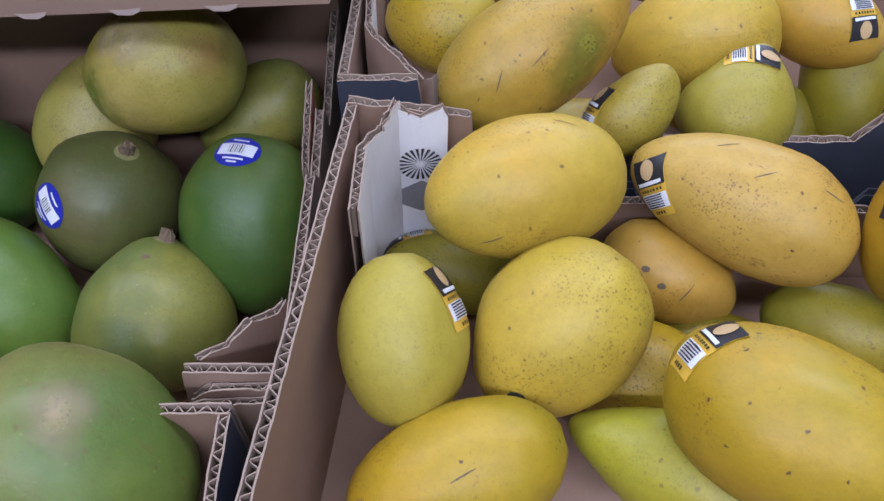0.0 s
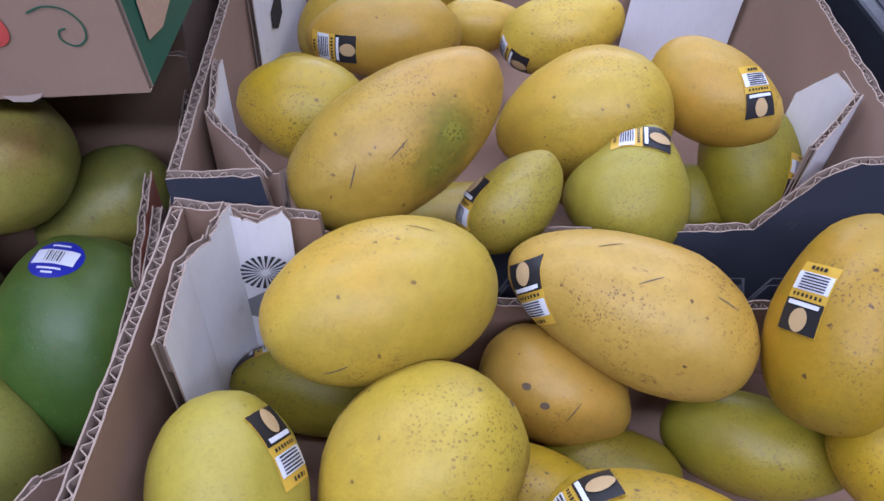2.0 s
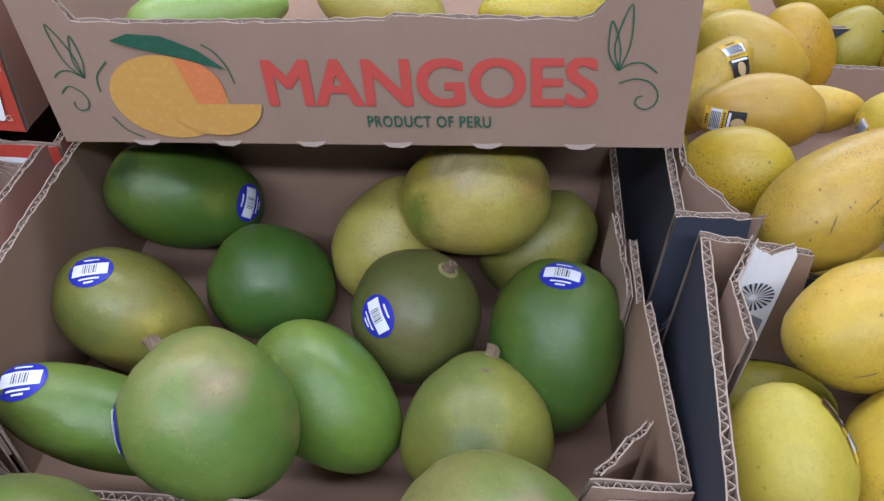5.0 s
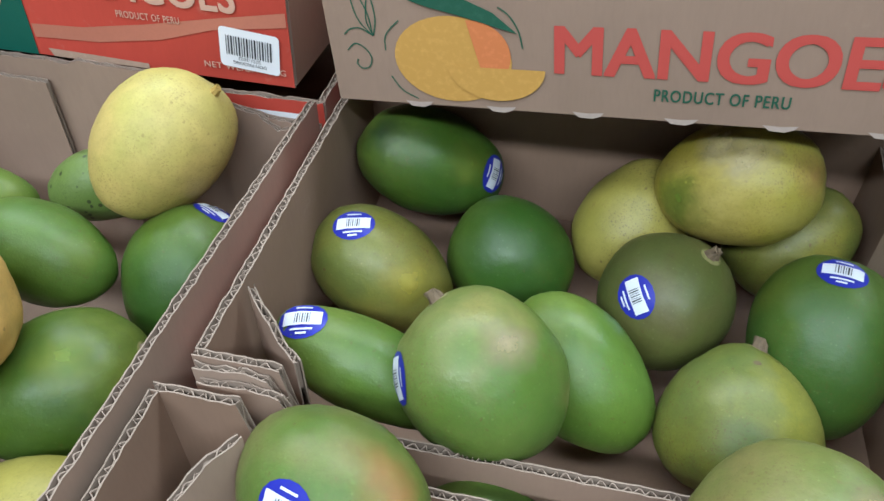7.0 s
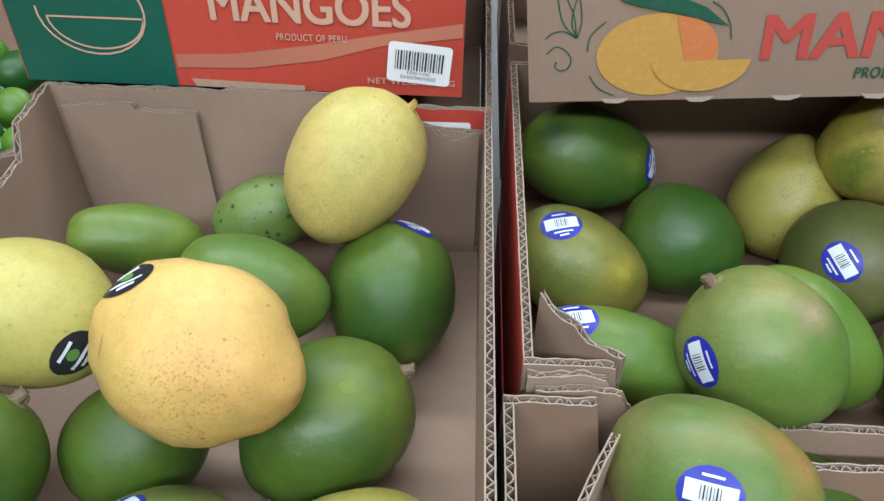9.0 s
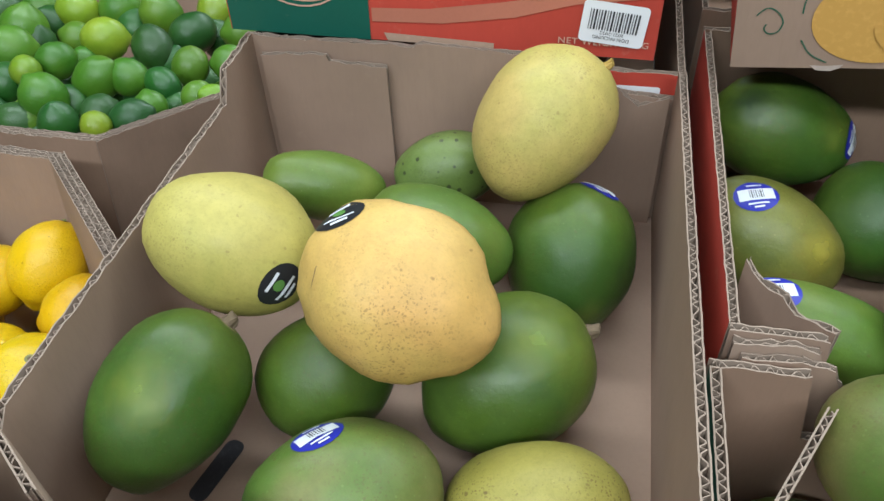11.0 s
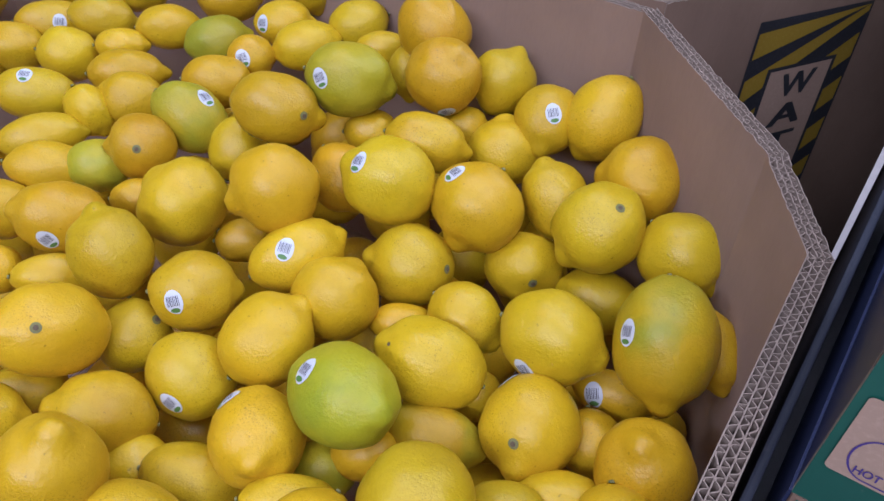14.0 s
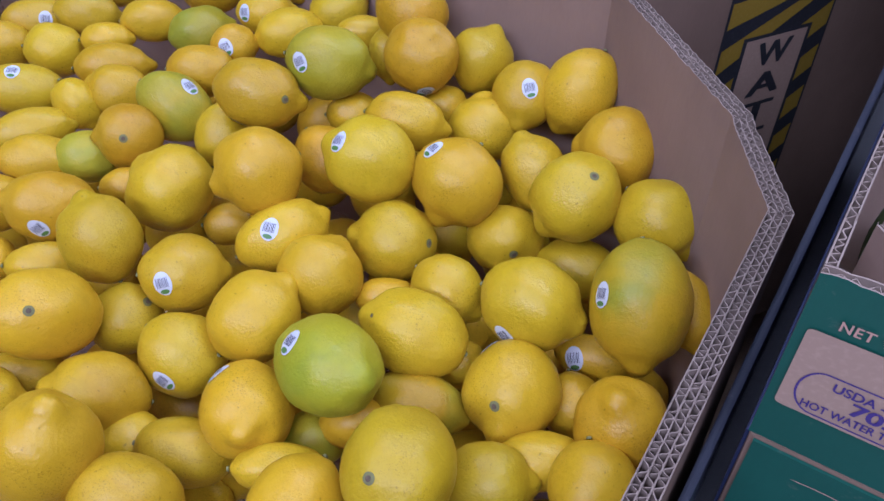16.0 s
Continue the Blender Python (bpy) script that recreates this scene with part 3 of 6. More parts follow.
def sticker(kind, tree, at, up, parent):
    at = Vector(at)
    d = at.normalized()
    hit = tree.ray_cast(d * 0.3, -d)
    if hit[0] is None:
        return
    spot = (hit[0], hit[1])
    if kind == "blue":
        base = decal("sticker", tree, spot, up, STICKER_BLUE, parent, 0.027, 0.023, oval=True, label="blue oval fruit sticker with a white barcode panel")
        decal("barcode_panel", tree, spot, up, STICKER_WHITE, base, 0.021, 0.0085, 0, 0.0005, 0.0009)
        bm = bmesh.new()
        for i, w in enumerate((0.6, 1.1, 0.5, 0.9, 0.5, 1.2, 0.6)):
            decal("", tree, spot, up, None, None, w * 0.0006, 0.006, -0.004 + i * 0.0013, 0.0005, 0.0013, nx=1, ny=2, bm=bm)
        tagged(part("barcode", bm, BLACK_INK, base), kind="stuff")
        bm = bmesh.new()
        for v, w in ((-0.0062, 0.012), (-0.0085, 0.006), (0.0075, 0.009)):
            decal("", tree, spot, up, None, None, w, 0.0011, 0, v, 0.0010, nx=4, ny=1, bm=bm)
        tagged(part("print", bm, STICKER_WHITE, base), kind="stuff")
    elif kind == "pal":
        base = decal("sticker", tree, spot, up, STICKER_YELLOW, parent, 0.0175, 0.030, label="black, yellow and white fruit sticker")
        decal("black_panel", tree, spot, up, STICKER_BLACK, base, 0.0172, 0.0135, 0, -0.0080, 0.0009)
        decal("emblem", tree, spot, up, STICKER_GOLD, base, 0.0075, 0.010, 0, -0.0095, 0.0013, oval=True)
        decal("barcode_panel", tree, spot, up, STICKER_WHITE, base, 0.0165, 0.0078, 0, 0.0066, 0.0009)
        bm = bmesh.new()
        for i in range(6):
            decal("", tree, spot, up, None, None, 0.012, 0.0006, 0.0005, 0.0036 + i * 0.0012, 0.0013, nx=3, ny=1, bm=bm)
        tagged(part("barcode", bm, BLACK_INK, base), kind="stuff")
        bm = bmesh.new()
        decal("", tree, spot, up, None, None, 0.014, 0.0018, 0, -0.0030, 0.0013, nx=4, ny=1, bm=bm)
        part("script_print", bm, STICKER_WHITE, base)
        bm = bmesh.new()
        for u in range(7):
            decal("", tree, spot, up, None, None, 0.0011, 0.0014, -0.006 + u * 0.002, 0.0007, 0.0011, nx=1, ny=1, bm=bm)
        for u in range(4):
            decal("", tree, spot, up, None, None, 0.0012, 0.0016, -0.003 + u * 0.002, 0.0128, 0.0011, nx=1, ny=1, bm=bm)
        tagged(part("print", bm, STICKER_BLACK, base), kind="stuff")
    elif kind == "lem":
        base = decal("sticker", tree, spot, up, STICKER_WHITE, parent, 0.0165, 0.0215, oval=True, label="small white oval barcode sticker")
        bm = bmesh.new()
        for i, w in enumerate((0.8, 0.5, 1.0, 0.5, 0.8, 0.5, 1.0, 0.6)):
            decal("", tree, spot, up, None, None, w * 0.0007, 0.0085, -0.0052 + i * 0.0014, 0.001, 0.0009, nx=1, ny=2, bm=bm)
        tagged(part("barcode", bm, BLACK_INK, base), kind="stuff")
        decal("emblem", tree, spot, up, STICKER_GREEN, base, 0.0085, 0.004, 0, -0.0070, 0.0010, oval=True)
    elif kind == "mark":
        decal("scratch", tree, spot, up, STEM, parent, 0.0007, 0.012, oval=True, lift=0.0002, label="thin brown scratch in the skin")
    elif kind in PATCHES:
        mat, rad, words = PATCHES[kind]
        bm = bmesh.new()
        rings = []
        for k in range(1, 9):
            rings.append([bm.verts.new(on_skin(tree, spot, up, k / 8 * rad * math.cos(a), k / 8 * rad * math.sin(a), 0.00022) - spot[0]) for a in [2 * math.pi * i / 24 for i in range(24)]])
        mid = bm.verts.new(spot[1] * 0.00022)
        for i in range(24):
            j = (i + 1) % 24
            bm.faces.new((mid, rings[0][i], rings[0][j]))
            for p, q in zip(rings, rings[1:]):
                bm.faces.new((p[i], q[i], q[j], p[j]))
        part("skin_patch", bm, mat, parent, words, Matrix.Translation(spot[0]), smooth=True)
    elif kind == "stub":
        bm = bmesh.new()
        bmesh.ops.create_cone(bm, segments=8, radius1=0.0034, radius2=0.0022, depth=0.006, cap_ends=True)
        bmesh.ops.subdivide_edges(bm, edges=bm.edges[:], cuts=1)
        for v in bm.verts:
            v.co += Vector((noise.noise(v.co * 700), noise.noise(v.co * 700 + Vector((5, 0, 0))), noise.noise(v.co * 500))) * 0.0014
        q = spot[1].to_track_quat("Z", "Y").to_matrix().to_4x4()
        part("stem", bm, STUB, parent, "small golden dry stem stub", Matrix.Translation(spot[0] + spot[1] * 0.002) @ q)
    elif kind == "wound":
        decal("blemish", tree, spot, up, STEM, parent, 0.0045, 0.0035, oval=True, lift=0.0002, label="dark brown sunken blemish")
    elif kind == "tip":
        decal("blossom_scar", tree, spot, up, BLACK_INK, parent, 0.009, 0.008, oval=True, lift=0.0003, label="dark dry tip")
    elif kind == "stem":
        bm = bmesh.new()
        bmesh.ops.create_cone(bm, segments=9, radius1=0.0048, radius2=0.0030, depth=0.007, cap_ends=True)
        bmesh.ops.subdivide_edges(bm, edges=bm.edges[:], cuts=1)
        for v in bm.verts:
            v.co += Vector((noise.noise(v.co * 700), noise.noise(v.co * 700 + Vector((5, 0, 0))), noise.noise(v.co * 500))) * 0.0016
        q = (spot[1] + Vector((0.2, 0.1, 0))).to_track_quat("Z", "Y").to_matrix().to_4x4()
        part("stem", bm, STEM, parent, "short brown stem stub", Matrix.Translation(spot[0] + spot[1] * 0.0022) @ q)
        decal("stem_ring", tree, spot, up, SCAR, parent, 0.014, 0.013, oval=True, lift=0.0002)
    elif kind == "button":
        base = decal("stem_button", tree, spot, up, SCAR, parent, 0.0085, 0.0085, oval=True, lift=0.0006, label="grey-green stem button")
        decal("stem_core", tree, spot, up, STEM, base, 0.004, 0.004, oval=True, lift=0.0012)
    else:
        base = decal("sticker", tree, spot, up, STICKER_BLACK, parent, 0.027, 0.022, oval=True, label="black oval fruit sticker with pale lettering")
        bm = bmesh.new()
        for v, w in ((0.0055, 0.012), (-0.0035, 0.016), (-0.0068, 0.009)):
            decal("", tree, spot, up, None, None, w, 0.0018, 0, v, 0.0009, nx=4, ny=1, bm=bm)
        tagged(part("print", bm, STICKER_WHITE, base), kind="stuff")
        decal("emblem", tree, spot, up, STICKER_GREEN, base, 0.007, 0.006, 0, 0.0012, 0.0011, oval=True)


SEED = [0]


def fruit(name, c, axes, rot, mat, label, category, group, shape, stem=None, apex=False, stickers=(), smooth=True):
    SEED[0] += 1
    bm = fruit_bm(axes, seed=SEED[0], **shape)
    tree = BVHTree.FromBMesh(bm)
    thing = part(name, bm, mat, None, "", pose(*c, *rot), smooth)
    tagged(thing, label, category, group)
    if stem:
        d = Vector((stem[0] * axes[0], stem[1] * axes[1], stem[2] * axes[2])).normalized()
        hit = tree.ray_cast(d * 0.3, -d)
        if hit[0]:
            bm = bmesh.new()
            bmesh.ops.create_cone(bm, segments=9, radius1=0.0042, radius2=0.0026, depth=0.008, cap_ends=True)
            for v in bm.verts:
                v.co += Vector((noise.noise(v.co * 900), noise.noise(v.co * 900 + Vector((5, 0, 0))), 0)) * 0.0012
            q = hit[1].to_track_quat("Z", "Y").to_matrix().to_4x4()
            part("stem", bm, STEM, thing, "short brown stem", Matrix.Translation(hit[0] + hit[1] * 0.002) @ q)
    if apex:
        d = Vector((1, 0.1, 0.2)).normalized()
        hit = tree.ray_cast(d * 0.3, -d)
        if hit[0]:
            decal("blossom_scar", tree, (hit[0], hit[1]), (0, 1, 0), STEM, thing, 0.009, 0.008, oval=True, label="dark dry tip")
    for kind, at, up in stickers:
        sticker(kind, tree, at, up, thing)
    return thing


ATAULFO_WORDS = {"yellow": "ripe yellow", "gold": "golden yellow", "tan": "peach-yellow brown-speckled", "lemon": "pale lemon-yellow", "lime": "greenish yellow", "olive": "olive-yellow shade-tinted", "green": "green-tinged yellow"}
KENT_WORDS = {"leaf": "smooth mid-green", "green": "glossy dark green", "dark": "dull dark green", "olive": "olive green", "blush": "pink-blushed green", "yellow": "dull yellow-green", "sunny": "yellow sun-ripened", "pale": "pale yellow", "peach": "peach-yellow ripe", "speck": "green black-speckled", "lime": "bright light green"}
WHERE = ["lying in an open cardboard tray"]


def ataulfo(c, axes, rot, tone, taper=0.1, bend=0.05, apex=False, stickers=()):
    return fruit("yellow_mango", c, axes, rot, ATAULFO[tone], ATAULFO_WORDS[tone] + " mango " + WHERE[0], "mango", "yellow mangoes", dict(taper=taper, bend=bend, lump=0.022, power=0.92), None, apex, stickers)


def kent(c, axes, rot, tone, taper=0.06, bend=0.02, lump=0.022, stem=None, stickers=()):
    return fruit("green_mango", c, axes, rot, KENT[tone], KENT_WORDS[tone] + " round mango " + WHERE[0], "mango", "large mangoes", dict(taper=taper, bend=bend, lump=lump, power=0.9), stem, False, stickers)


def lemon(c, axes, rot, tone, stickers=()):
    words = {"ripe": "bright yellow lemon with dimpled peel in a bulk bin", "turning": "yellow lemon with a green end in the bulk bin", "green": "greenish yellow lemon with a blunt nipple in the bin"}
    k = SEED[0] * 7 % 10 / 10
    ob = fruit("lemon", c, axes, rot, LEMON[tone], words[tone], "lemon", "lemons in the bin", dict(lump=0.03, power=0.92, nipple=0.07 + 0.12 * k, rib=0.012, nu=34, nv=26), None, False, stickers)
    if any(s[0] == "button" for s in stickers):
        return ob
    bm = bmesh.new()
    bmesh.ops.create_circle(bm, cap_ends=True, segments=10, radius=0.0036)
    bmesh.ops.create_cone(bm, segments=8, radius1=0.0024, radius2=0.0016, depth=0.002, cap_ends=True, matrix=Matrix.Translation((0, 0, 0.001)))
    x = -(0.95 + (0.07 + 0.12 * k) * 0.2) * axes[0]
    part("stem_scar", bm, SCAR, ob, "grey-green stem button", Matrix.Translation((x - 0.0004, 0, 0)) @ Matrix.Rotation(radians(-90), 4, "Y"))
    return ob


def lime(c, axes, rot, tone):
    words = {"light": "light yellow-green lime heaped in a bin", "mid": "glossy green lime heaped in a bin", "dark": "dark green lime heaped in a bin"}
    return fruit("lime", c, axes, rot, LIME[tone], words[tone], "lime", "limes in the bin", dict(lump=0.02, nipple=0.09, nu=22, nv=14))


# ---- the store around ----
def structure(name, bm, mat, label, category):
    return tagged(part(name, bm, mat), label, category, "", "structure")


structure("floor", block(-6, -4, -0.1, 6, 7, 0), FLOOR_TILE, "pale polished store floor", "floor")
structure("ceiling", block(-6, -4, 3.4, 6, 7, 3.5), CEILING_PAINT, "unseen store ceiling kept dark to limit bounce", "ceiling")
structure("wall_north", block(-6, 7, 0, 6, 7.15, 3.4), WALL_PAINT, "unseen store wall kept dark to limit bounce", "wall")
structure("wall_south", block(-6, -4.15, 0, 6, -4, 3.4), WALL_PAINT, "unseen store wall kept dark to limit bounce", "wall")
structure("wall_west", block(-6.15, -4, 0, -6, 7, 3.4), WALL_PAINT, "unseen store wall kept dark to limit bounce", "wall")
structure("wall_east", block(6, -4, 0, 6.15, 7, 3.4), WALL_PAINT, "unseen store wall kept dark to limit bounce", "wall")

# ---- the slanted produce stand ----
SLOPE = 11.0
CS, SN, TN = math.cos(radians(SLOPE)), math.sin(radians(SLOPE)), math.tan(radians(SLOPE))
TRAY = 0.130


def rim_z(y):
    return 1.1312 + TN * (y - 0.22)


def tray_pose(x, y, h=TRAY, lift=0.0, yaw=0.0, pitch=0.0):
    """The pose of a tray whose front-left rim corner is at (x, y)."""
    return pose(x, y + (h - lift) * SN, rim_z(y) - (h - lift) * CS, SLOPE + pitch, 0, 0) @ pose(0, 0, 0, 0, 0, yaw)


def stand():
    m = tray_pose(-0.745, -0.055, TRAY + 0.135)
    thing = empty("produce_stand", m, "dark slanted produce stand under the fruit cartons", "display stand")
    part("deck", block(0, 0, -0.03, 1.13, 1.40, 0, 0.004), DARK_STEEL, thing)
    for x in (0.05, 1.03):
        for y in (0.06, 1.34):
            foot = (m @ Vector((x, y, -0.03))).z
            leg = part("leg", block(-0.025, -0.025, 0, 0.025, 0.025, foot - 0.004, 0.003), DARK_STEEL, thing)
            w = m @ Vector((x, y, -0.03))
            leg.matrix_basis = m.inverted() @ Matrix.Translation((w.x, w.y, 0))
    rail = part("side_rail", block(1.136, 0, -0.03, 1.150, 1.40, 0.270, 0.003), BLACK_PLASTIC, thing, "black plastic edge rail")
    part("rail_lip", block(1.150, 0, 0.257, 1.168, 1.40, 0.270, 0.003), BLACK_PLASTIC, thing, "black plastic rail lip")
    for k in range(4):
        part("rail_clip", block(1.149, 0.55 + k * 0.2, 0.2705, 1.166, 0.58 + k * 0.2, 0.2755, 0.001), BLACK_PLASTIC, thing)
    part("side_board", block(0.0, 0.02, 0.0, 0.006, 1.38, 0.10, 0.002), NAVY_BOARD, thing, "dark blue side board")
    # added dark panels: they hide the lit floor and shade the gap by the bin
    for x in (0.004, 1.116):
        bm = slab(bmesh.new(), x, 0.03, -0.2, x + 0.012, 1.38, -0.032)
        for v in bm.verts:
            if v.co.z < -0.1:
                w = m @ v.co
                v.co = m.inverted() @ Vector((w.x, w.y, 0.004))
        part("side_panel", bm, DARK_STEEL, thing, "added dark side panel that keeps the floor gap dark")
    # added front panel closes the stand likewise
    bm = slab(bmesh.new(), 0.02, 0.03, -0.2, 1.11, 0.042, -0.032)
    for v in bm.verts:
        if v.co.z < -0.1:
            w = m @ v.co
            v.co = m.inverted() @ Vector((w.x, w.y, 0.004))
    part("front_panel", bm, DARK_STEEL, thing, "added unseen dark front panel closing the stand")
    return thing


stand()


def tray(label, x, y, w, d, front, back, left, right, outer=None, inner=None, h=TRAY, t=0.005, seed=1, lift=0.0, yaw=0.0, pitch=0.0, base=None, group="fruit trays", shift=(0, 0, 0), skew=((0, 0), (0, 0), (0, 0), (0, 0))):
    """An open tray with its four walls' edge profiles, in metres above its floor."""
    m = tray_pose(x, y, h, lift, yaw, pitch) @ Matrix.Translation(shift)
    thing = empty("fruit_tray", m, label, "cardboard tray", group)
    o, i = outer or {}, inner or KRAFT
    fl, fr, br, bl = [Vector((a + p, b + q)) for (a, b), (p, q) in zip(((0, 0), (w, 0), (w, d), (0, d)), skew)]
    mid = (fl + fr + br + bl) / 4
    bm = outline_shape([p + (mid - p).normalized() * t for p in (fl, fr, br, bl)])
    up = bmesh.ops.extrude_face_region(bm, geom=bm.faces[:])
    bmesh.ops.translate(bm, vec=(0, 0, 0.004), verts=[v for v in up["geom"] if isinstance(v, bmesh.types.BMVert)])
    bmesh.ops.recalc_face_normals(bm, faces=bm.faces[:])
    # floor colour darkened by default to stand for shade between the fruit
    part("bottom", bm, base or KRAFT_SHADED, thing)
    along_l, along_r = (fl - bl).normalized() * t, (br - fr).normalized() * t
    panel("front_wall", thing, fl, fr, 0, front, t, o.get("front", KRAFT), i, seed=seed)
    panel("back_wall", thing, br, bl, 0, back, t, o.get("back", KRAFT), i, seed=seed + 1)
    panel("side_wall", thing, bl + along_l, fl - along_l, 0, left, t, o.get("left", KRAFT), i, seed=seed + 2)
    panel("side_wall", thing, fr + along_r, br - along_r, 0, right, t, o.get("right", KRAFT), i, seed=seed + 3)
    tall = UNDER + shift[2]
    under = empty("carton", m @ Matrix.Translation((0, 0, -tall - 0.003)), "closed kraft carton stacked under a fruit tray", "cardboard carton", "lower cartons")
    part("body", block(0.001, 0.001, 0, w - 0.001, d - 0.001, tall, 0.002), KRAFT_SHADED, under)
    part("front_print", block(0.004, -0.001, 0.004, w - 0.004, 0.0008, tall - 0.003), o.get("front", KRAFT), under)
    part("side_print", block(-0.001, 0.004, 0.004, 0.0008, d - 0.004, tall - 0.003), o.get("left", KRAFT), under)
    return thing


H = TRAY
UNDER = 0.125
FLAT = [(0, H), (1, H)]
POSTS = [(0, H), (0.13, H), (0.16, H - 0.045), (0.84, H - 0.045), (0.87, H), (1, H)]


def sun_print(parent, m, r, mat, rays=20):
    bm = bmesh.new()
    for k in range(rays):
        a = 2 * math.pi * k / rays
        da = math.pi / rays * 0.52
        outline_shape([(0.15 * r * math.cos(a), 0.15 * r * math.sin(a)), (r * math.cos(a - da), r * math.sin(a - da)), (r * math.cos(a + da), r * math.sin(a + da))], 0, bm)
    part("sunburst_print", bm, mat, parent, "printed sunburst mark", m)


def hex_print(parent, m, r, mat):
    part("hexagon_print", outline_shape(arc(0, 0, r, r, 30, 330, 5)), mat, parent, "printed hexagon mark", m)


def side_face(p, off=-0.0006):
    """Turns print, drawn in x right and y up, onto a panel's outer face."""
    return p.matrix_basis @ Matrix.Translation((0, off, 0)) @ Matrix.Rotation(radians(90), 4, "X")


def inner_face(p, length, thick, off=0.0006):
    return p.matrix_basis @ Matrix.Translation((length, thick + off, 0)) @ Matrix.Rotation(radians(180), 4, "Z") @ Matrix.Rotation(radians(90), 4, "X")


# near tray of yellow mangoes
near = tray("open kraft tray of yellow mangoes with white corner flaps", -0.052, 0.075, 0.40, 0.352,
            [(0, H), (0.12, H), (0.15, H - 0.062), (0.85, H - 0.062), (0.88, H), (1, H)],
            [(0, H), (0.13, H), (0.16, H - 0.066), (0.83, H - 0.066), (0.845, H - 0.006), (1, H)],
            FLAT, FLAT, {"left": NAVY_BOARD, "back": NAVY_BOARD}, KRAFT_SHADED, t=0.0055, seed=11, yaw=-3.3, shift=(0.0143, -0.0276, 0.0268), skew=((-0.024, 0), (0, 0), (0, 0), (0, 0)))
fl = panel("corner_flap", near, (0.050, 0.3455), (0.0235, 0.3425), 0.0, [(0, H - 0.002), (0.1, H + 0.004), (0.5, H - 0.003), (0.75, H + 0.001), (1, H + 0.008)], 0.004, KRAFT, WHITE_BOARD, seed=21, ragged=0.0016, label="white-faced torn corner flap")
m = inner_face(fl, 0.0267, 0.004)
sun_print(near, m @ pose(0.0125, 0.096, 0), 0.0115, BLACK_INK, 22)
hex_print(near, m @ pose(0.013, 0.071, 0), 0.0125, GREY_INK)
panel("corner_flap", near, (0.0235, 0.3425), (0.0085, 0.313), 0.0, [(0, H + 0.008), (0.3, H + 0.004), (0.45, H + 0.001), (0.75, H + 0.003), (1, H + 0.003)], 0.004, KRAFT, WHITE_BOARD, seed=24, ragged=0.0022, label="white-faced torn corner flap")
panel("corner_flap", near, (0.0085, 0.313), (0.0095, 0.272), 0.0, [(0, H + 0.003), (0.5, H + 0.005), (1, H + 0.006)], 0.005, KRAFT, WHITE_BOARD, seed=25, ragged=0.0015, label="white-faced torn corner flap")
fr = panel("corner_flap", near, (0.388, 0.275), (0.325, 0.345), 0.0, [(0, H - 0.012), (0.5, H - 0.002), (1, H)], 0.005, KRAFT, WHITE_BOARD, seed=22, ragged=0.0015, label="white-faced corner flap")
m = inner_face(fr, 0.094, 0.005)
sun_print(near, m @ pose(0.05, 0.084, 0), 0.0115, BLACK_INK, 22)
panel("corner_flap", near, (-0.004, 0.140), (0.030, 0.045), 0.0, [(0, H), (0.3, H - 0.03), (0.6, H - 0.055), (1, H - 0.06)], 0.004, KRAFT, WHITE_BOARD, seed=23, ragged=0.002, label="torn white corner flap")

# far tray of yellow mangoes, pushed out of square
FAR_FR, FAR_BR = (-0.0386, 0.016), (-0.033, 0.012)
far = tray("open kraft tray of yellow mangoes with dark printed outside", -0.036, 0.434, 0.405, 0.30,
           [(0, H), (0.115, H), (0.13, H - 0.044), (0.80, H - 0.046), (0.86, H - 0.01), (0.90, H), (1, H)],
           [(0, H), (0.12, H), (0.15, H - 0.064), (0.86, H - 0.064), (0.89, H), (1, H)],
           FLAT, FLAT, {"front": NAVY_BOARD, "right": NAVY_BOARD, "left": NAVY_BOARD}, KRAFT, t=0.0055, seed=31, yaw=-2.3, shift=(0.010, -0.024, 0.0212), skew=((0, 0), FAR_FR, FAR_BR, (0.004, 0)))
panel("corner_flap", far, (0.0085, 0.090), (0.0105, 0.045), 0.0, [(0, H + 0.001), (0.2, H + 0.005), (0.8, H - 0.002), (1, H + 0.001)], 0.004, KRAFT, WHITE_BOARD, seed=46, ragged=0.0012, label="torn white-faced corner flap")
panel("corner_flap", far, (0.0105, 0.045), (0.050, 0.0075), 0.0, [(0, H + 0.003), (0.15, H - 0.003), (0.5, H - 0.006), (0.8, H - 0.013), (1, H - 0.003)], 0.004, KRAFT, WHITE_BOARD, seed=41, ragged=0.0018, label="torn corner flap")
panel("corner_flap", far, (0.312, 0.024), (0.354, 0.068), 0.0, [(0, H), (0.6, H - 0.004), (1, H + 0.002)], 0.004, WHITE_BOARD, KRAFT, seed=42, ragged=0.0012)
panel("corner_flap", far, (0.358, 0.072), (0.348, 0.112), 0.0, [(0, H - 0.004), (0.5, H - 0.001), (1, H - 0.03)], 0.004, WHITE_BOARD, WHITE_BOARD, seed=43, ragged=0.0012, label="white corner flap")
fb = panel("corner_flap", far, (0.364, 0.255), (0.294, 0.298), 0.0, [(0, H - 0.002), (0.5, H + 0.006), (1, H + 0.006)], 0.004, WHITE_BOARD, WHITE_BOARD, seed=44, ragged=0.0012, label="white corner flap with printed marks")
m = inner_face(fb, 0.084, 0.004)
sun_print(far, m @ pose(0.040, 0.098, 0), 0.0115, TAN_INK, 24)
hex_print(far, m @ pose(0.034, 0.075, 0), 0.0125, TAN_INK)
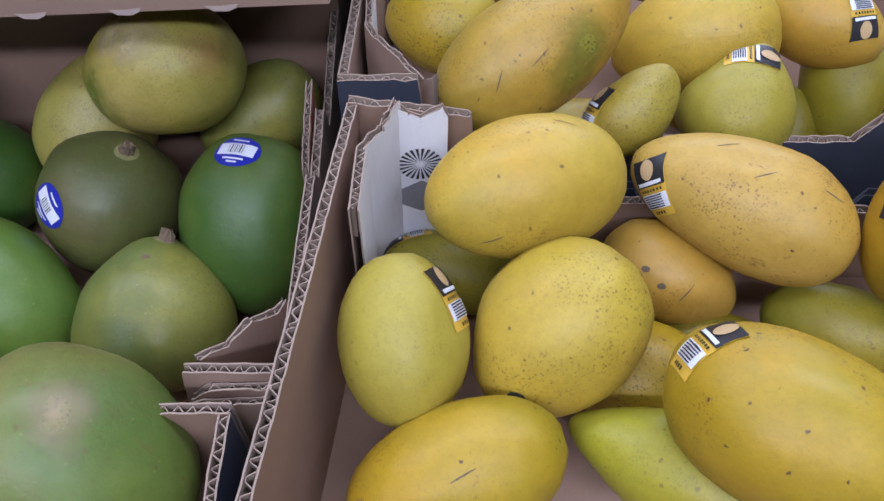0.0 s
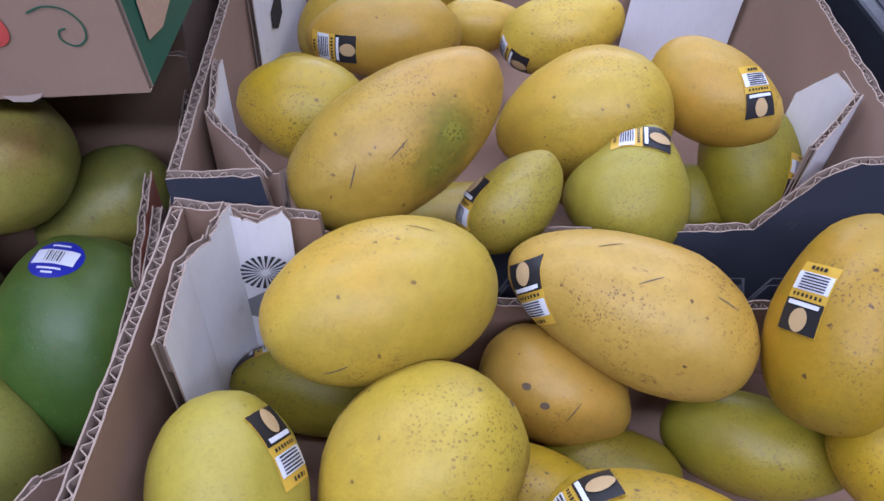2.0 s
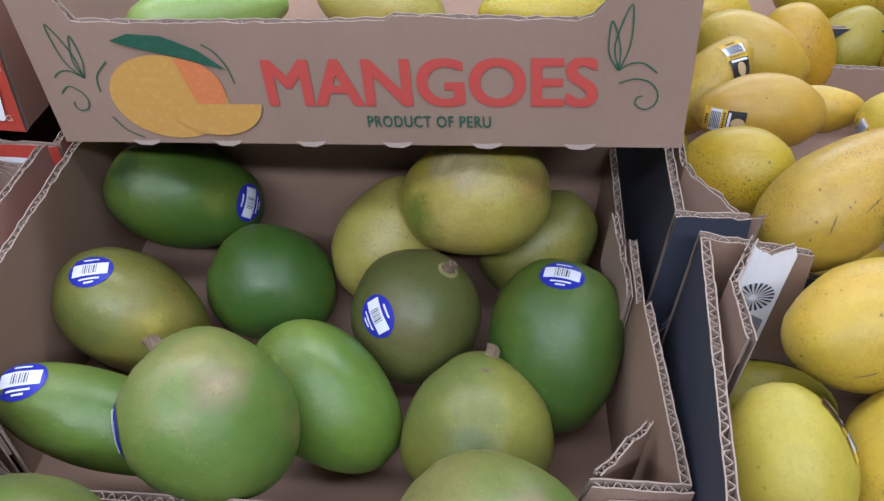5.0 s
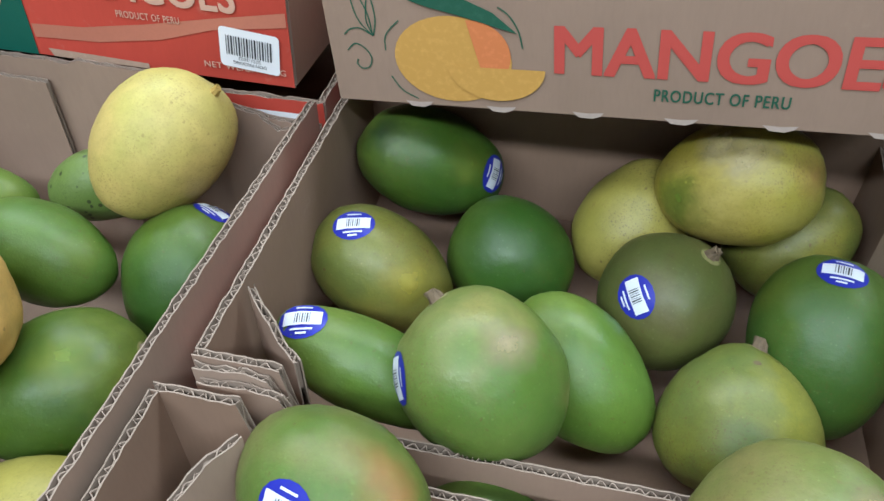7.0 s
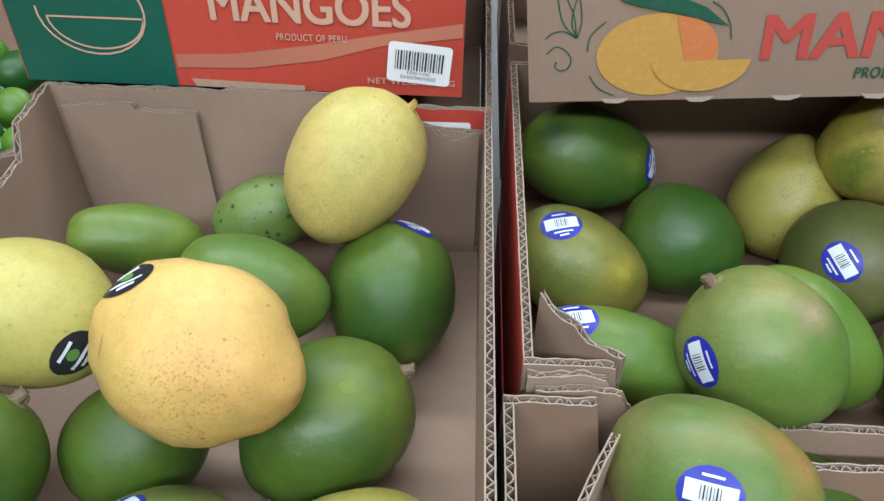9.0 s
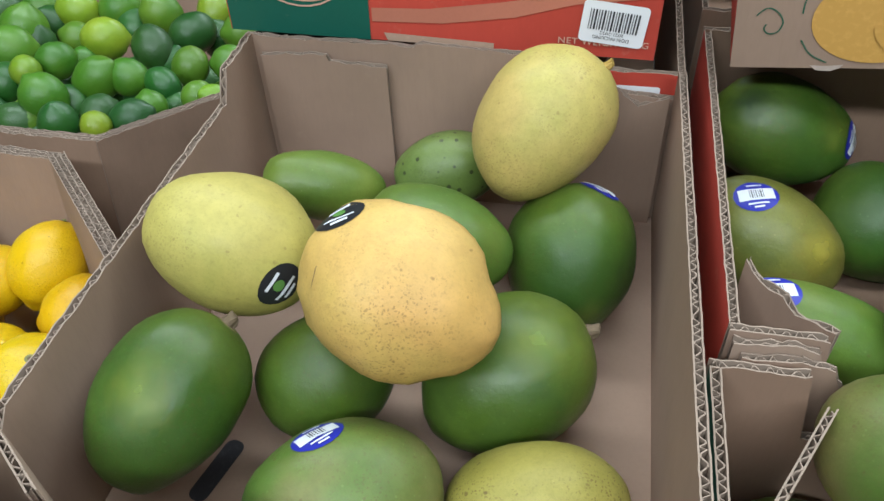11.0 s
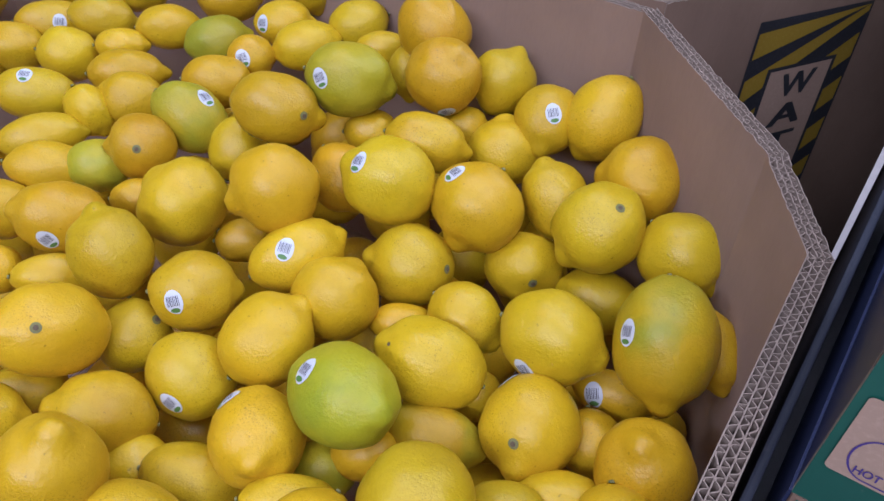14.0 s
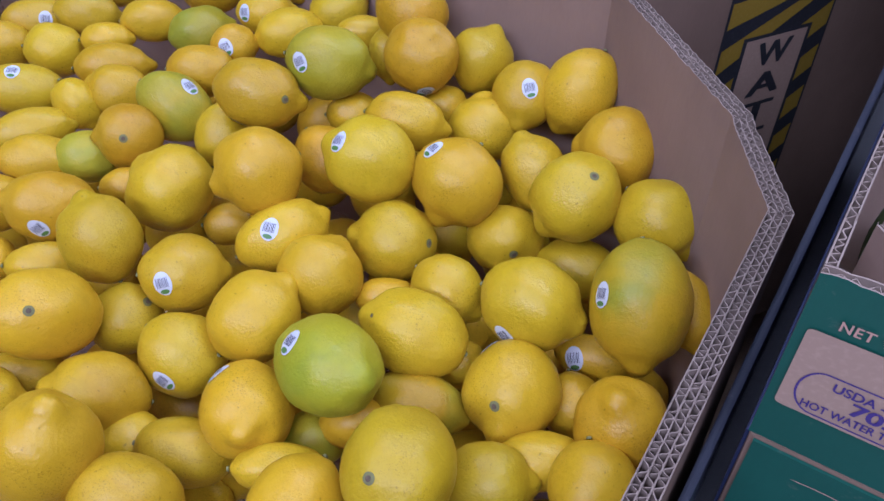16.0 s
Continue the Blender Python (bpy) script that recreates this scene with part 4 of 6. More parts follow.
fb = panel("corner_flap", far, (0.03, 0.290), (0.009, 0.19), 0.0, [(0, H + 0.010), (0.7, H + 0.006), (1, H - 0.004)], 0.004, WHITE_BOARD, WHITE_BOARD, seed=45, ragged=0.001, label="white side flap with a printed lot number")
m = inner_face(fb, 0.102, 0.004)
lettering(far, "094079-1", 0.014, m @ pose(0.022, 0.112, 0), BLACK_INK, 0.0003)
sun_print(far, m @ pose(0.064, 0.084, 0), 0.0115, BLACK_INK, 22)
hex_print(far, m @ pose(0.036, 0.076, 0), 0.0125, BLACK_INK)
m = pose(0, 0, 0, 90) @ Matrix.Translation((0, 0, 0.0005))
bm = bmesh.new()
for k in range(16):
    x = 0.012 + k * 0.024
    for dy in (0.006, 0.012):
        stroke(bm, [(x, 0.026 + dy), (x + 0.008, 0.048 + dy), (x + 0.016, 0.048 + dy), (x + 0.022, 0.030 + dy)], 0.0015)
part("pattern_print", bm, GREY_INK, far, "grey leaf pattern print", m)

# third tray, behind
third = tray("kraft tray of yellow mangoes behind another tray", -0.036, 0.742, 0.40, 0.34,
             [(0, H), (0.12, H), (0.15, H - 0.040), (0.86, H - 0.040), (0.885, H), (1, H)], POSTS, FLAT, FLAT, {"front": NAVY_BOARD}, KRAFT, seed=51, shift=(0, 0, 0.012))

# tray of large green mangoes
green = tray("open kraft tray of large green mangoes with torn corners", -0.405, 0.257, 0.366, 0.285,
             [(0, H), (0.10, H), (0.12, H - 0.002), (0.135, H - 0.044), (0.86, H - 0.048), (0.875, H - 0.007), (1, H - 0.008)],
             [(0, H), (1, H)],
             FLAT, [(0, H - 0.008), (0.42, H - 0.012), (0.45, H - 0.024), (0.62, H - 0.016), (0.66, H - 0.04), (1, H - 0.022)], {"left": RED_BOARD, "right": KRAFT}, KRAFT_SHADED, seed=61)
panel("corner_flap", green, (0.010, 0.045), (0.048, 0.008), 0.0, [(0, H + 0.002), (0.2, H - 0.006), (0.45, H - 0.002), (0.6, H - 0.010), (1, H - 0.002)], 0.004, KRAFT, KRAFT_PALE, seed=71, ragged=0.0022, label="torn corner gusset")
panel("corner_flap", green, (0.326, 0.008), (0.358, 0.046), 0.0, [(0, H - 0.010), (0.3, H - 0.018), (0.6, H - 0.016), (0.85, H - 0.024), (1, H - 0.022)], 0.004, KRAFT, KRAFT_PALE, seed=72, ragged=0.0022, label="torn corner gusset")
panel("torn_strip", green, (0.360, 0.135), (0.357, 0.20), 0.07, [(0, 0.036), (0.2, 0.040), (1, 0.044)], 0.004, SALMON_BOARD, KRAFT_PALE, seed=73, ragged=0.002, label="torn red-printed strip")

for k, (a, b, top, tint) in enumerate(((0.002, 0.050, -0.003, KRAFT_PALE), (0.006, 0.058, -0.007, KRAFT))):
    panel("folded_layer", green, (a, -0.0052 - k * 0.0052), (b, -0.0052 - k * 0.0052), 0.0, [(0, H + top), (0.5, H + top + 0.002), (0.78, H + top - 0.001), (0.86, H + top - 0.012), (0.93, H + top - 0.016), (1, H + top - 0.040)], 0.0042, tint, KRAFT, seed=75 + k, ragged=0.0020, label="torn folded board layer")
for k, (a, b, top) in enumerate(((0.318, 0.364, -0.012), (0.312, 0.366, -0.016))):
    panel("folded_layer", green, (a, -0.0052 - k * 0.0052), (b, -0.0052 - k * 0.0052), 0.0, [(0, H + top - 0.035), (0.08, H + top - 0.010), (0.3, H + top - 0.002), (1, H + top)], 0.0042, KRAFT, KRAFT_PALE, seed=77 + k, ragged=0.0020, label="torn folded board layer")

# tray in front of it
front_tray = tray("open kraft tray of mangoes by the aisle", -0.415, -0.04, 0.356, 0.285,
                  POSTS, [(0, H), (0.125, H), (0.14, H - 0.046), (0.86, H - 0.046), (0.88, H), (1, H)], FLAT, FLAT, {"left": GREEN_BOARD, "right": NAVY_BOARD}, KRAFT_SHADED, seed=81)
panel("corner_flap", front_tray, (0.048, 0.268), (0.010, 0.20), 0.0, [(0, H - 0.002), (0.25, H - 0.001), (0.55, H - 0.010), (1, H - 0.016)], 0.004, KRAFT, KRAFT_PALE, seed=91, ragged=0.002, label="torn corner gusset")
panel("corner_flap", front_tray, (0.348, 0.19), (0.308, 0.275), 0.0, [(0, H - 0.045), (0.4, H - 0.030), (0.7, H - 0.010), (1, H)], 0.004, KRAFT, KRAFT_PALE, seed=92, ragged=0.0025, label="torn corner gusset")

# tray turned sideways with mixed large mangoes
kent_tray = tray("open kraft mango tray with a green and red front", -0.727, 0.109, 0.308, 0.37,
                 [(0, H), (0.18, H), (0.30, H - 0.006), (0.44, H - 0.004), (0.46, H + 0.001), (0.62, H - 0.002), (1, H - 0.006)],
                 [(0, H - 0.022), (0.1, H - 0.020), (0.2, H - 0.014), (0.26, H - 0.010), (0.30, H + 0.004), (0.58, H + 0.008), (0.60, H + 0.005), (0.66, H + 0.006), (0.9, H + 0.006), (1, H + 0.008)],
                 [(0, H + 0.008), (0.13, H + 0.006), (0.16, H - 0.014), (0.86, H - 0.016), (0.89, H - 0.026), (0.91, H - 0.004), (1, H)],
                 FLAT, {"front": GREEN_BOARD, "left": BLUE_BOARD, "right": KRAFT}, KRAFT, seed=101, lift=0.014, pitch=-1.8, base=KRAFT)
panel("corner_flap", kent_tray, (0.012, 0.038), (0.052, 0.010), 0.0, [(0, H - 0.002), (0.3, H - 0.006), (1, H)], 0.004, KRAFT, KRAFT_PALE, seed=111, ragged=0.0018, label="torn corner gusset")
panel("inner_flap", kent_tray, (0.105, 0.362), (0.012, 0.362), 0.0, [(0, H - 0.008), (0.45, H - 0.006), (0.47, H - 0.001), (0.8, H - 0.002), (1, H - 0.004)], 0.004, KRAFT, KRAFT, seed=112, ragged=0.001, label="folded inner flap")
panel("inner_flap", kent_tray, (0.300, 0.362), (0.235, 0.362), 0.0, [(0, H - 0.018), (0.3, H - 0.024), (0.5, H - 0.014), (1, H - 0.006)], 0.004, KRAFT, KRAFT, seed=113, ragged=0.002, label="torn folded inner flap")
m = pose(0, 0, 0, 90) @ Matrix.Translation((0, 0, 0.0006))
part("red_print", outline_shape([(0.0945, 0.0), (0.307, 0.0), (0.307, H - 0.009), (0.19, H - 0.005), (0.142, H + 0.0), (0.135, H - 0.005), (0.0955, H - 0.006)]), RED_BOARD, kent_tray, "red printed half of the front", m)
m = pose(0, 0, 0, 90) @ Matrix.Translation((0, 0, 0.0010))
part("kraft_print", outline_shape(rounded(0.0045, 0.036, 0.086, 0.097, 0.003)), TAN_INK, kent_tray, "unprinted kraft field", m)
part("kraft_print", outline_shape(rounded(0.106, 0.020, 0.180, 0.085, 0.006)), TAN_INK, kent_tray, "unprinted kraft field", m)
m = pose(0, 0, 0, 90) @ Matrix.Translation((0, 0, 0.0014))
lettering_in(kent_tray, "NET WEIGHT 4KG", 0.0150, 0.0750, 0.1025, 0.1090, m, PALE_INK, 0.02, 1.1)
lettering_in(kent_tray, "USDA - APHIS", 0.0240, 0.066, 0.062, 0.0685, m, VIOLET_INK, 0.02)
lettering_in(kent_tray, "703", 0.034, 0.054, 0.0505, 0.0605, m, VIOLET_INK, 0.03)
lettering_in(kent_tray, "HOT WATER TREATED", 0.0150, 0.072, 0.0425, 0.0485, m, VIOLET_INK, 0.02)
part("stamp_ring", stroke(bmesh.new(), arc(0.066, 0.0555, 0.010, 0.0165, -90, 90) + arc(0.0205, 0.0555, 0.010, 0.0165, 90, 270) + [(0.066, 0.039)], 0.0010), VIOLET_INK, kent_tray, "violet stamp outline", m)
for k, w in enumerate((0.03, 0.045, 0.04)):
    part("small_print", outline_shape([(0.114, 0.066 - k * 0.011), (0.114 + w, 0.066 - k * 0.011), (0.114 + w, 0.070 - k * 0.011), (0.114, 0.070 - k * 0.011)]), RED_INK, kent_tray, "unreadable small red print", m)
m = tray_pose(-0.727, 0.109, TRAY, 0.014) @ Matrix.Translation((0, -0.0018, 0)) @ pose(0, 0, 0, 90)
lower = empty("carton_label", m @ pose(0.042, -0.045, 0, 0, 0, -4), "white barcode label on the lower green carton", "label")
part("paper", outline_shape(rounded(-0.019, -0.009, 0.019, 0.009, 0.002)), LABEL_WHITE, lower)
bm = bmesh.new()
for k in range(11):
    w = 0.0008 + 0.0008 * (k * 7 % 3)
    outline_shape([(-0.014 + k * 0.0024, -0.006), (-0.014 + k * 0.0024 + w, -0.006), (-0.014 + k * 0.0024 + w, 0.003), (-0.014 + k * 0.0024, 0.003)], 0.0005, bm)
tagged(part("barcode", bm, BLACK_INK, lower), kind="stuff")
for pts in (arc(0.03, -0.047, 0.024, 0.020, 60, 200), arc(0.045, -0.034, 0.030, 0.010, 20, 170), arc(0.05, -0.028, 0.034, 0.008, 200, 330), arc(0.026, -0.052, 0.018, 0.014, 90, 190)):
    part("leaf_line", stroke(bmesh.new(), pts, 0.0008), PALE_INK, lower, "thin pale leaf line", pose(0.042, -0.045, 0, 0, 0, -4).inverted())
# the slot's dark inside is painted as a flat black face; no hole is cut
part("vent_slot", outline_shape(rounded(-0.006, -0.021, 0.006, 0.021, 0.005), 0.0046), BLACK_INK, kent_tray, "vent slot in the tray floor, its dark inside drawn flat", pose(0.060, 0.100, 0, 0, 0, -14))

# ---- cartons stacked at the back ----
def frame_of(bl, br, back):
    """A pose at bl with x towards br, leaning back by some degrees."""
    x = (Vector(br) - Vector(bl)).normalized()
    y = Vector((0, math.cos(radians(back)), math.sin(radians(back))))
    z = x.cross(y).normalized()
    y = z.cross(x)
    return Matrix.Translation(bl) @ Matrix((x, y, z)).transposed().to_4x4()


def smooth_line(pts, n=6):
    """A Catmull-Rom curve through a few drawn points."""
    ps = [Vector(p) for p in [pts[0]] + list(pts) + [pts[-1]]]
    out = []
    for a, b, c, d in zip(ps, ps[1:], ps[2:], ps[3:]):
        for k in range(n):
            u = k / n
            out.append(tuple(0.5 * (2 * b + (c - a) * u + (2 * a - 5 * b + 4 * c - d) * u * u + (3 * b - a - 3 * c + d) * u ** 3)))
    return out + [tuple(pts[-1])]


def blade(base, tip, wide):
    """The outline of a pointed leaf."""
    a, b = Vector(base), Vector(tip)
    side = Vector((a.y - b.y, b.x - a.x)).normalized() * wide
    return [base, tuple(a.lerp(b, 0.4) + side), tip, tuple(a.lerp(b, 0.45) - side * 0.7), base]


def peru_carton():
    m = frame_of((-0.3955, 0.454, 1.193), (-0.027, 0.418, 1.2255), 8)
    w, d, h = 0.370, 0.30, 0.0765
    thing = empty("mango_carton", m, "kraft mango carton with red lettering stacked over a tray", "cardboard carton", "stacked cartons")
    part("bottom", block(0.006, 0.006, 0, w - 0.006, d - 0.006, 0.005), KRAFT_SHADED, thing)
    hi = h + 0.024
    panel("front_wall", thing, (0, 0), (w, 0), 0, [(0, hi), (0.06, hi), (0.075, hi - 0.008), (0.095, h + 0.001), (0.20, h), (0.44, h - 0.001), (0.57, h - 0.0005), (0.585, h + 0.0015), (0.84, h - 0.002), (0.86, h), (0.875, h + 0.006), (0.885, hi), (1, hi)], 0.005, KRAFT, KRAFT, seed=121, ragged=0.0009)
    panel("back_wall", thing, (w, d), (0, d), 0, [(0, hi), (1, hi)], 0.005, KRAFT, KRAFT, seed=122)
    panel("side_wall", thing, (0, d - 0.005), (0, 0.005), 0, [(0, hi), (1, hi)], 0.005, RED_BOARD, KRAFT, seed=123)
    panel("side_wall", thing, (w, 0.005), (w, d - 0.005), 0, [(0, hi), (1, hi)], 0.005, GREEN_BOARD, KRAFT, seed=124)
    q = Matrix.Translation((w + 0.0006, 0, 0)) @ pose(0, 0, 0, 90, 0, 90)
    part("side_print", outline_shape([(0.016, 0.016), (0.034, 0.012), (0.12, 0.03), (0.12, 0.088), (0.02, 0.094)]), TAN_INK, thing, "kraft stamp field on the green side", q)
    q1 = Matrix.Translation((w + 0.0011, 0, 0)) @ pose(0, 0, 0, 90, 0, 90)
    lettering_in(thing, "703", 0.040, 0.075, 0.066, 0.080, q1, VIOLET_INK, 0.01)
    lettering_in(thing, "HOT WATER TREATED", 0.03, 0.10, 0.050, 0.058, q1, VIOLET_INK)
    q = pose(0, 0, 0, 90) @ Matrix.Translation((0, 0, 0.0007))
    lettering_in(thing, "MANGOES", 0.1385, 0.3225, 0.0258, 0.0550, q, RED_INK, 0.026, 1.0)
    lettering_in(thing, "PRODUCT OF PERU", 0.1945, 0.2650, 0.0125, 0.0200, q, GREEN_INK, 0.02, 1.12)
    for k in range(6):
        x = 0.045 + k * 0.052
        part("paper_tear", outline_shape([(x, 0.0022), (x + 0.004, -0.0012), (x + 0.012, -0.0016), (x + 0.0165, 0.0002), (x + 0.0185, 0.0026), (x + 0.009, 0.0018)]), PALE_PAPER, thing, "pale torn paper edge", q)
    part("mango_print", outline_shape(arc(0.078, 0.031, 0.036, 0.027, 0, 360, 36)[:-1]), YELLOW_INK, thing, "printed yellow mango drawing", q)
    q2 = q @ Matrix.Translation((0, 0, 0.0004))
    part("blush_print", outline_shape(arc(0.090, 0.035, 0.0235, 0.021, -70, 95, 20)), ORANGE_INK, thing, "printed orange blush", q2)
    q3 = q @ Matrix.Translation((0, 0, 0.0008))
    part("slice_print", outline_shape(arc(0.1045, 0.0275, 0.029, 0.021, 180, 360, 20)), YELLOW_INK, thing, "printed mango slice", q3)
    part("leaf_print", outline_shape([(0.118, 0.0490), (0.104, 0.061), (0.085, 0.0695), (0.066, 0.071), (0.054, 0.067), (0.066, 0.063), (0.085, 0.0585), (0.104, 0.053)]), GREEN_INK, thing, "printed green leaf", q3)
    for pts in (blade((0.332, 0.0475), (0.3275, 0.0745), 0.0035), blade((0.3325, 0.0475), (0.3365, 0.083), 0.0045), blade((0.0295, 0.044), (0.0185, 0.077), 0.0045), blade((0.030, 0.044), (0.0305, 0.070), 0.0035),
                [(0.333, 0.048), (0.338, 0.0512), (0.345, 0.0512), (0.352, 0.046)], [(0.333, 0.040), (0.341, 0.0425), (0.349, 0.0405), (0.3535, 0.034), (0.3525, 0.0275), (0.3475, 0.0245), (0.3425, 0.0275), (0.343, 0.0315), (0.346, 0.0325)],
                [(0.029, 0.0445), (0.022, 0.0485), (0.015, 0.0475), (0.011, 0.0440)], [(0.0115, 0.034), (0.017, 0.0385), (0.023, 0.036), (0.0265, 0.030), (0.0245, 0.024), (0.0195, 0.0225), (0.0165, 0.0255), (0.0175, 0.0285)],
                [(0.0365, 0.035), (0.038, 0.045), (0.047, 0.054)], [(0.107, 0.064), (0.1135, 0.059), (0.1185, 0.050), (0.1205, 0.040)], [(0.108, 0.056), (0.111, 0.0535), (0.113, 0.050)], [(0.038, 0.0185), (0.044, 0.0095), (0.054, 0.004)]):
        part("line_drawing", stroke(bmesh.new(), smooth_line(pts), 0.0008), GREEN_INK, thing, "thin green scroll line", q)
    return thing


peru_carton()


def red_carton():
    m = frame_of((-0.745, 0.486, 1.188), (-0.440, 0.486, 1.183), 8)
    w, d, h = 0.305, 0.30, 0.105
    thing = empty("mango_carton", m, "red and green printed mango carton stacked behind a tray", "cardboard carton", "stacked cartons")
    part("bottom", block(0.006, 0.006, 0, w - 0.006, d - 0.006, 0.005), KRAFT_SHADED, thing)
    panel("front_wall", thing, (0, 0), (w, 0), 0, [(0, h), (1, h)], 0.005, RED_BOARD, KRAFT, seed=131)
    panel("back_wall", thing, (w, d), (0, d), 0, [(0, h), (1, h)], 0.005, KRAFT, KRAFT, seed=132)
    panel("side_wall", thing, (0, d - 0.005), (0, 0.005), 0, [(0, h), (1, h)], 0.005, GREEN_BOARD, KRAFT, seed=133)
    panel("side_wall", thing, (w, 0.005), (w, d - 0.005), 0, [(0, h), (1, h)], 0.005, KRAFT_SHADED, KRAFT, seed=134)
    q = pose(0, 0, 0, 90) @ Matrix.Translation((0, 0, 0.0007))
    part("green_print", outline_shape([(0.001, 0.0), (0.107, 0.0), (0.108, h), (0.001, h)]), GREEN_BOARD, thing, "green printed end of the front", q)
    part("swoosh_print", outline_shape([(0.109, 0.014), (0.16, 0.016), (0.21, 0.024), (0.25, 0.036), (0.304, 0.044), (0.304, 0.054), (0.25, 0.044), (0.20, 0.034), (0.15, 0.026), (0.109, 0.024)]), SALMON_BOARD, thing, "paler red printed band", q)
    q2 = q @ Matrix.Translation((0, 0, 0.0005))
    lettering_in(thing, "MANGOES", 0.138, 0.270, 0.0495, 0.074, q2, PALE_INK, 0.024)
    lettering_in(thing, "PRODUCT OF PERU", 0.180, 0.227, 0.0375, 0.0425, q2, PALE_INK, 0.01, 1.1)
    lettering_in(thing, "NET WEIGHT 4KG", 0.240, 0.300, 0.0085, 0.0130, q2, PALE_INK, 0.01, 1.1)
    part("mango_print", stroke(bmesh.new(), arc(0.058, 0.052, 0.036, 0.030, 175, 385), 0.0013), PALE_INK, thing, "thin mango line drawing", q2)
    part("slice_print", stroke(bmesh.new(), arc(0.060, 0.048, 0.032, 0.022, 180, 360) + [(0.028, 0.048)], 0.0013), PALE_INK, thing, "thin mango slice line drawing", q2)
    part("hand_slot", outline_shape([(0.117, 0.0065), (0.120, 0.0005), (0.196, 0.0005), (0.196, 0.0045)]), TAN_INK, thing, "kraft cut-out flap", q2)
    q3 = q @ Matrix.Translation((0, 0, 0.0010)) @ pose(0.2755, 0.0245, 0, 0, 0, -5)
    part("barcode_label", outline_shape(rounded(-0.0215, -0.0145, 0.0215, 0.0145, 0.003)), LABEL_WHITE, thing, "white barcode label", q3)
    q4 = q3 @ Matrix.Translation((0, 0, 0.0005))
    bm = bmesh.new()
    x = -0.0165
    for k in range(18):
        wd = (0.0005, 0.0012, 0.0009)[k * 5 % 3]
        outline_shape([(x, -0.005), (x + wd, -0.005), (x + wd, 0.009), (x, 0.009)], 0, bm)
        x += wd + 0.0010
    tagged(part("barcode", bm, BLACK_INK, thing, "", q4), kind="stuff")
    lettering_in(thing, "DON PACKING", -0.012, 0.012, 0.0090, 0.0115, q4 @ pose(0, 0, 0, 0, 0, 180), BLACK_INK)
    lettering_in(thing, "2021-2022", -0.008, 0.008, 0.0058, 0.0080, q4 @ pose(0, 0, 0, 0, 0, 180), BLACK_INK)
    return thing


red_carton()


def lower_carton():
    m = frame_of((-0.735, 0.502, 1.064), (-0.418, 0.502, 1.064), 11)
    w, d, h = 0.317, 0.30, 0.114
    thing = empty("mango_carton", m, "red printed mango carton under another carton", "cardboard carton", "stacked cartons")
    part("bottom", block(0.006, 0.006, 0, w - 0.006, d - 0.006, 0.005), KRAFT_SHADED, thing)
    panel("front_wall", thing, (0, 0), (w, 0), 0, [(0, h), (1, h)], 0.005, RED_BOARD, KRAFT, seed=141)
    panel("back_wall", thing, (w, d), (0, d), 0, [(0, h), (1, h)], 0.005, KRAFT, KRAFT, seed=142)
    panel("side_wall", thing, (0, d - 0.005), (0, 0.005), 0, [(0, h), (1, h)], 0.005, RED_BOARD, KRAFT, seed=143)
    panel("side_wall", thing, (w, 0.005), (w, d - 0.005), 0, [(0, h), (1, h)], 0.005, KRAFT, KRAFT, seed=144)
    q = pose(0, 0, 0, 90) @ Matrix.Translation((0, 0, 0.0007))
    part("paper_label", outline_shape(rounded(0.235, 0.078, 0.302, 0.104, 0.002)), LABEL_WHITE, thing, "white paper label", q)
    bm = bmesh.new()
    for k in range(14):
        if k not in (6, 11):
            x = 0.252 + k * 0.003
            outline_shape([(x, 0.095), (x + 0.0022, 0.095), (x + 0.0022, 0.098), (x, 0.098)], 0, bm)
    part("small_print", bm, BLACK_INK, thing, "unreadable black print", q @ Matrix.Translation((0, 0, 0.0005)))
    return thing


lower_carton()


def back_carton():
    m = tray_pose(-0.405, 0.56)
    thing = empty("mango_carton", m, "plain kraft carton behind the green mango tray", "cardboard carton", "stacked cartons")
    w, d, h = 0.36, 0.30, TRAY
    part("bottom", block(0.006, 0.006, 0, w - 0.006, d - 0.006, 0.005), KRAFT_SHADED, thing)
    panel("front_wall", thing, (0, 0), (w, 0), 0, [(0, h), (1, h)], 0.005, KRAFT_SHADED, KRAFT, seed=151)
    panel("back_wall", thing, (w, d), (0, d), 0, [(0, h), (1, h)], 0.005, KRAFT, KRAFT, seed=152)
    panel("side_wall", thing, (0, d - 0.005), (0, 0.005), 0, [(0, h), (1, h)], 0.005, KRAFT, KRAFT, seed=153)
    panel("side_wall", thing, (w, 0.005), (w, d - 0.005), 0, [(0, h), (1, h)], 0.005, KRAFT, KRAFT, seed=154)
    return thing


back_carton()


